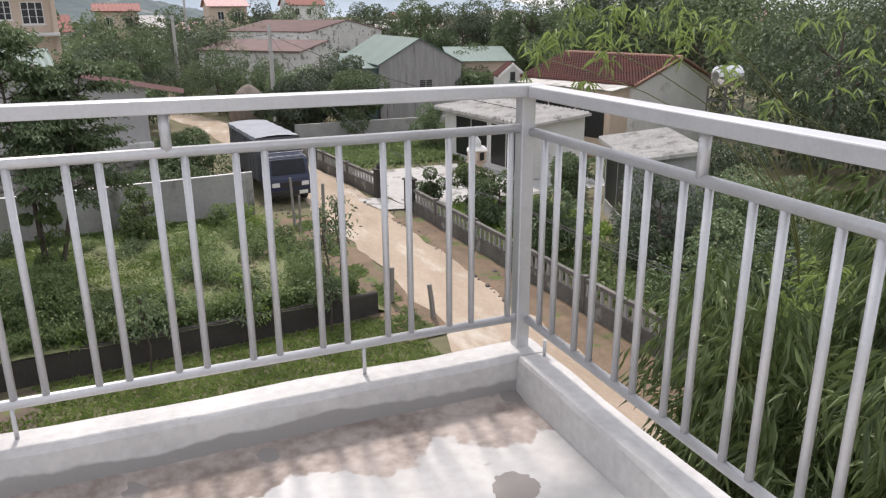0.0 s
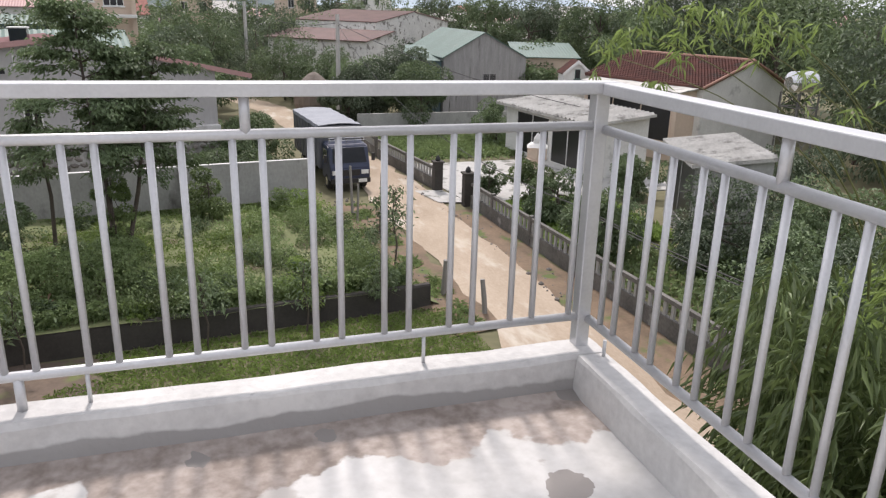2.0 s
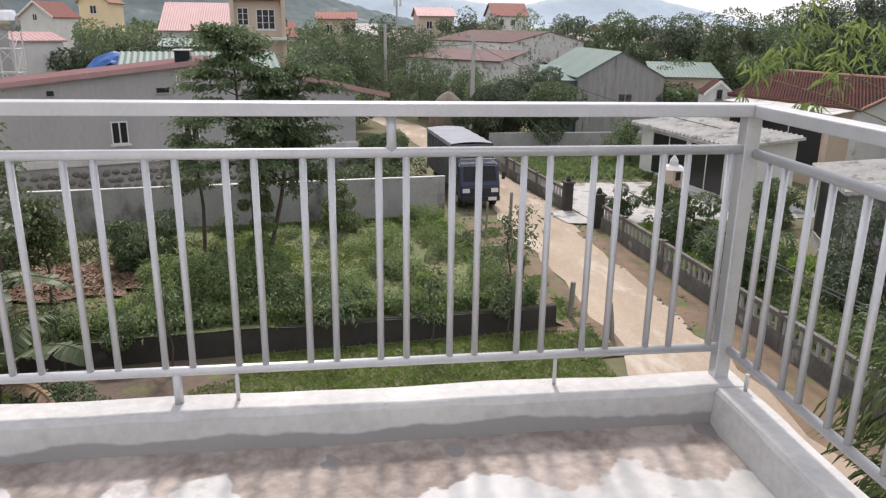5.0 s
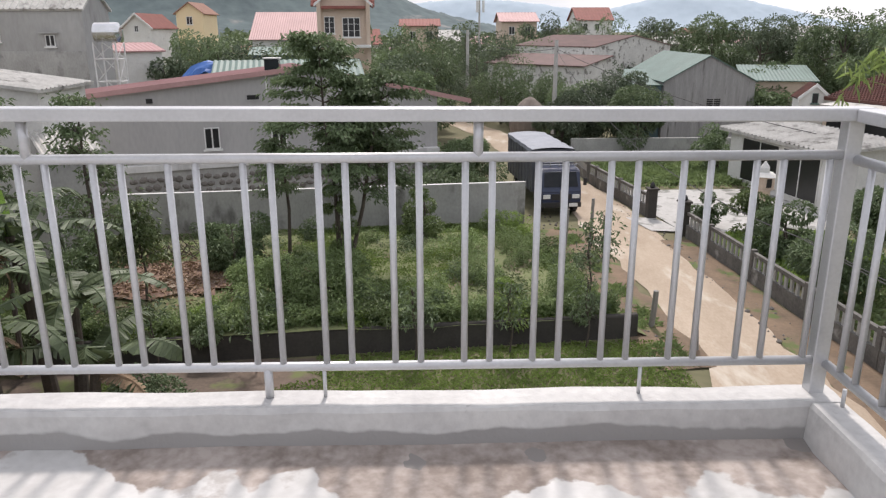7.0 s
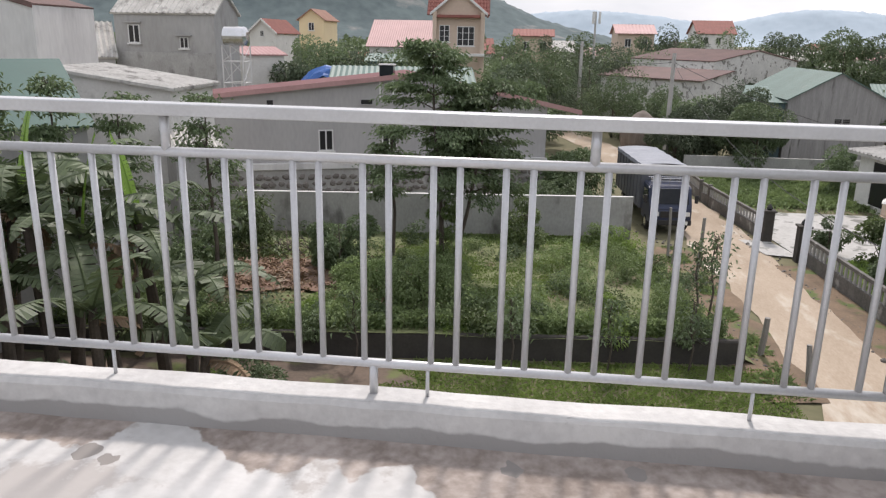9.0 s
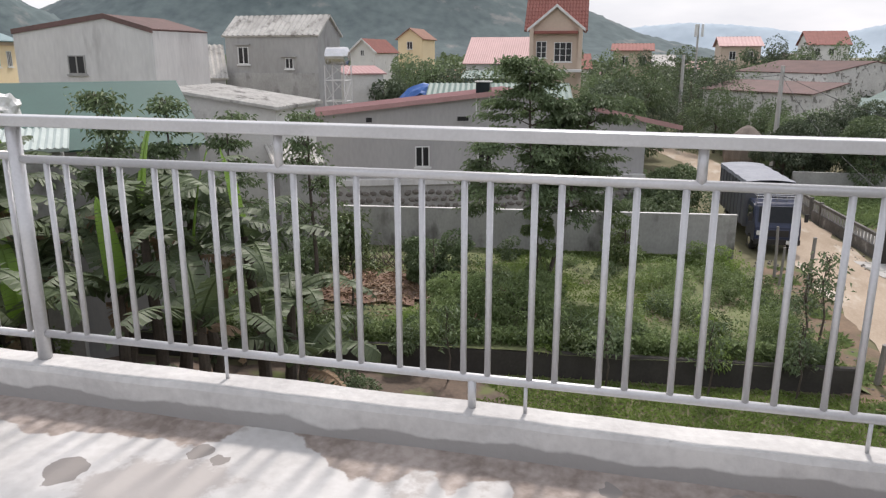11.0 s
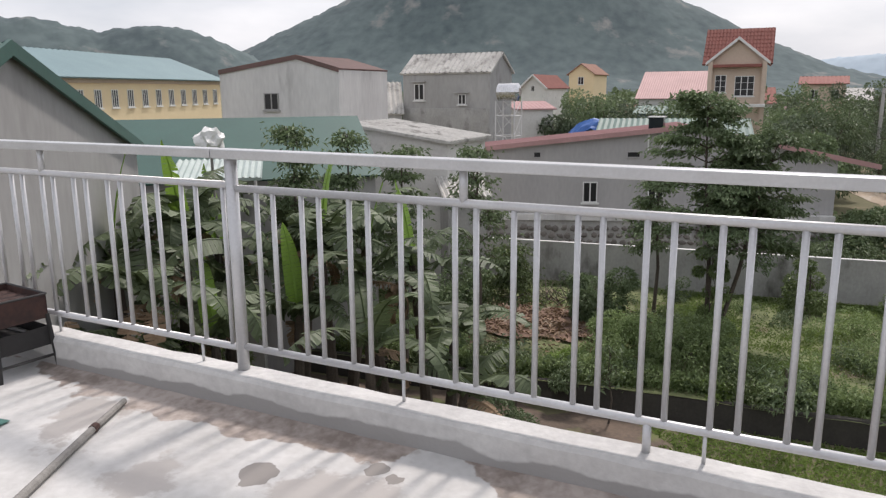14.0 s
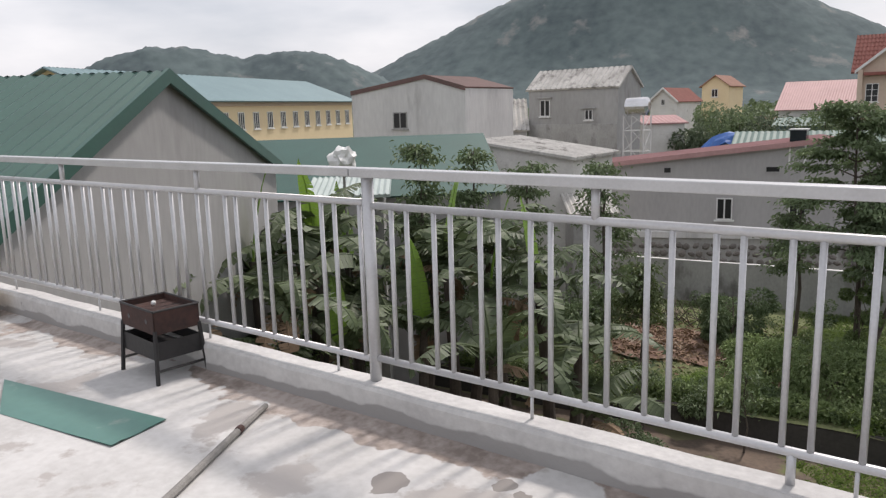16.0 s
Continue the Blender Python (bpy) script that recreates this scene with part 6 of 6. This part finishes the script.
for i, (x, y, nc, h, sp, lv) in enumerate(((5.7, 2.0, 14, 6.3, 1.2, 20000), (5.4, 0.4, 14, 6.6, 1.4, 20000), (4.4, -1.6, 12, 6.8, 1.3, 16000), (7.3, 3.4, 12, 6.0, 1.4, 14000), (7.4, 1.0, 11, 6.6, 1.6, 13000), (6.4, -2.2, 11, 7.2, 1.6, 13000), (8.6, 4.6, 11, 5.6, 1.4, 11000), (4.5, 0.2, 10, 5.8, 1.0, 12000), (9.2, 2.4, 10, 6.6, 1.7, 10000), (5.0, 1.3, 11, 5.0, 0.9, 15000), (4.5, -0.9, 10, 4.8, 0.9, 12000), (3.6, 2.5, 12, 6.9, 0.9, 17000), (3.4, 1.2, 12, 7.2, 0.9, 17000), (3.1, 0.2, 11, 7.2, 0.8, 15000), (2.9, -0.9, 9, 7.2, 0.7, 11000))):
    bamboo(x, y, nc, h * 1.13, sp, lv, 300 + i)
for i, (x, y, nc, h, sp, lv) in enumerate(((4.4, 2.3, 7, 5.6, 1.0, 3600), (4.0, 0.9, 6, 5.6, 0.9, 3200), (5.2, 1.6, 6, 6.6, 1.2, 3200), (4.9, 0.2, 6, 6.9, 1.2, 3200), (6.4, 2.6, 6, 6.4, 1.3, 2600), (7.0, 0.4, 6, 7.0, 1.4, 2600))):
    bamboo(x, y, nc, h * 1.12, sp, lv, 330 + i, "bamboo_light", (0, 0), 0.55, 0.012)


def bamboo_spray(root, tips, sd, leaves=60):
    """A thin arching shoot with fans of drooping young leaves."""
    q = np.random.default_rng(sd)
    ob = thing("bamboo_shoot", "thin arching bamboo shoot with light green leaf fans", "bamboo", pose(*root), "bamboo grove")
    o_ = Vector(root)
    P_, D_ = [], []
    for tip in tips:
        e = Vector(tip) - o_
        pts = [Vector((e.x * t ** 1.7, e.y * t ** 1.7, e.z * (1.25 * t - 0.25 * t ** 3))) for t in np.linspace(0, 1, 10)]
        part("stalk", tube(bmesh.new(), pts, [0.011 * (1 - 0.75 * t) for t in np.linspace(0, 1, 10)], 5), M["culm"], ob)
        for k in range(9):
            c = np.array(pts[9 - k // 5]) + q.normal(0, 0.11, 3) * np.array([1, 1, 0.8])
            n_ = leaves // 9 + 2
            P_.append(c + q.normal(0, 0.025, (n_, 3)))
            d = q.normal(0, 0.75, (n_, 3))
            d[:, 2] = -0.55 + q.normal(0, 0.3, n_)
            D_.append(d)
    P_, D_ = np.concatenate(P_), np.concatenate(D_)
    c = new("foliage", leaf_mesh("foliage", P_, D_, q.uniform(0.07, 0.145, len(P_)), q.uniform(0.012, 0.021, len(P_)), M["bamboo_light"], fold=0.15, bend=0.14))
    c.parent = ob
    return ob


bamboo_spray((4.7, 2.9, -1.2), ((1.56, 2.6, 1.28), (1.45, 2.7, 1.1), (1.67, 2.5, 1.44)), 360)
bamboo_spray((5.4, 3.4, -0.9), ((2.1, 2.6, 1.34), (2.4, 2.5, 1.42), (2.62, 2.4, 1.3)), 361)
bamboo_spray((5.0, 1.9, -1.1), ((2.7, 1.9, 0.86),), 362, 20)
bamboo_spray((5.0, 1.4, -1.1), ((3.2, 1.5, 1.36), (3.34, 1.5, 1.05)), 363, 24)
# dry litter on the bare soil
n = 1600
p = np.stack([-9.3 + rng.normal(0, 1.5, n), 20.3 + rng.normal(0, 1.1, n), GARDEN + rng.uniform(0.12, 0.2, n)], 1)
o = new("garden_litter", leaf_mesh("garden_litter", p, rng.normal(0, 1, (n, 3)) * np.array([1, 1, 0.25]), rng.uniform(0.08, 0.3, n), rng.uniform(0.03, 0.08, n), M["banana_dry"]))
tagged(o, "dry leaves and litter on the bare soil", "litter", kind="stuff")
# undergrowth below the bananas and along the green-roofed house
for i, (x, y, h, r) in enumerate(((-12.6, 4.6, 2.6, 1.4), (-10.8, 4.4, 2.2, 1.3), (-8.8, 5.2, 1.8, 1.2), (-11.6, 6.6, 3.0, 1.3), (-7.6, 7.4, 1.7, 1.2), (-13.2, 7.8, 3.4, 1.2), (-6.6, 11.2, 1.5, 1.0), (-14.0, 10.6, 4.4, 1.3))):
    tree(x, y, h, r, h * 0.9, 2400, 0.17, "weed" if i % 2 else "leaf", "dense green undergrowth shrub", G, 14, 0.05, name="shrub", category="shrub", seed=400 + i)
for i, (x, y, h, nl, ye, dr) in enumerate(((-13.2, 6.2, 3.6, 8, 0, 2), (-11.2, 5.6, 2.8, 8, 0, 1), (-9.0, 12.0, 4.6, 8, 1, 1), (-12.4, 11.6, 5.2, 8, 0, 2), (-9.6, 7.2, 2.6, 7, 0, 1), (-12.6, 5.5, 5.0, 8, 0, 2), (-11.9, 4.7, 4.2, 8, 0, 1), (-12.9, 7.1, 5.4, 9, 1, 2), (-13.0, 8.9, 5.8, 9, 0, 2))):
    banana(x, y, h, nl, 140 + i, ye, dr)
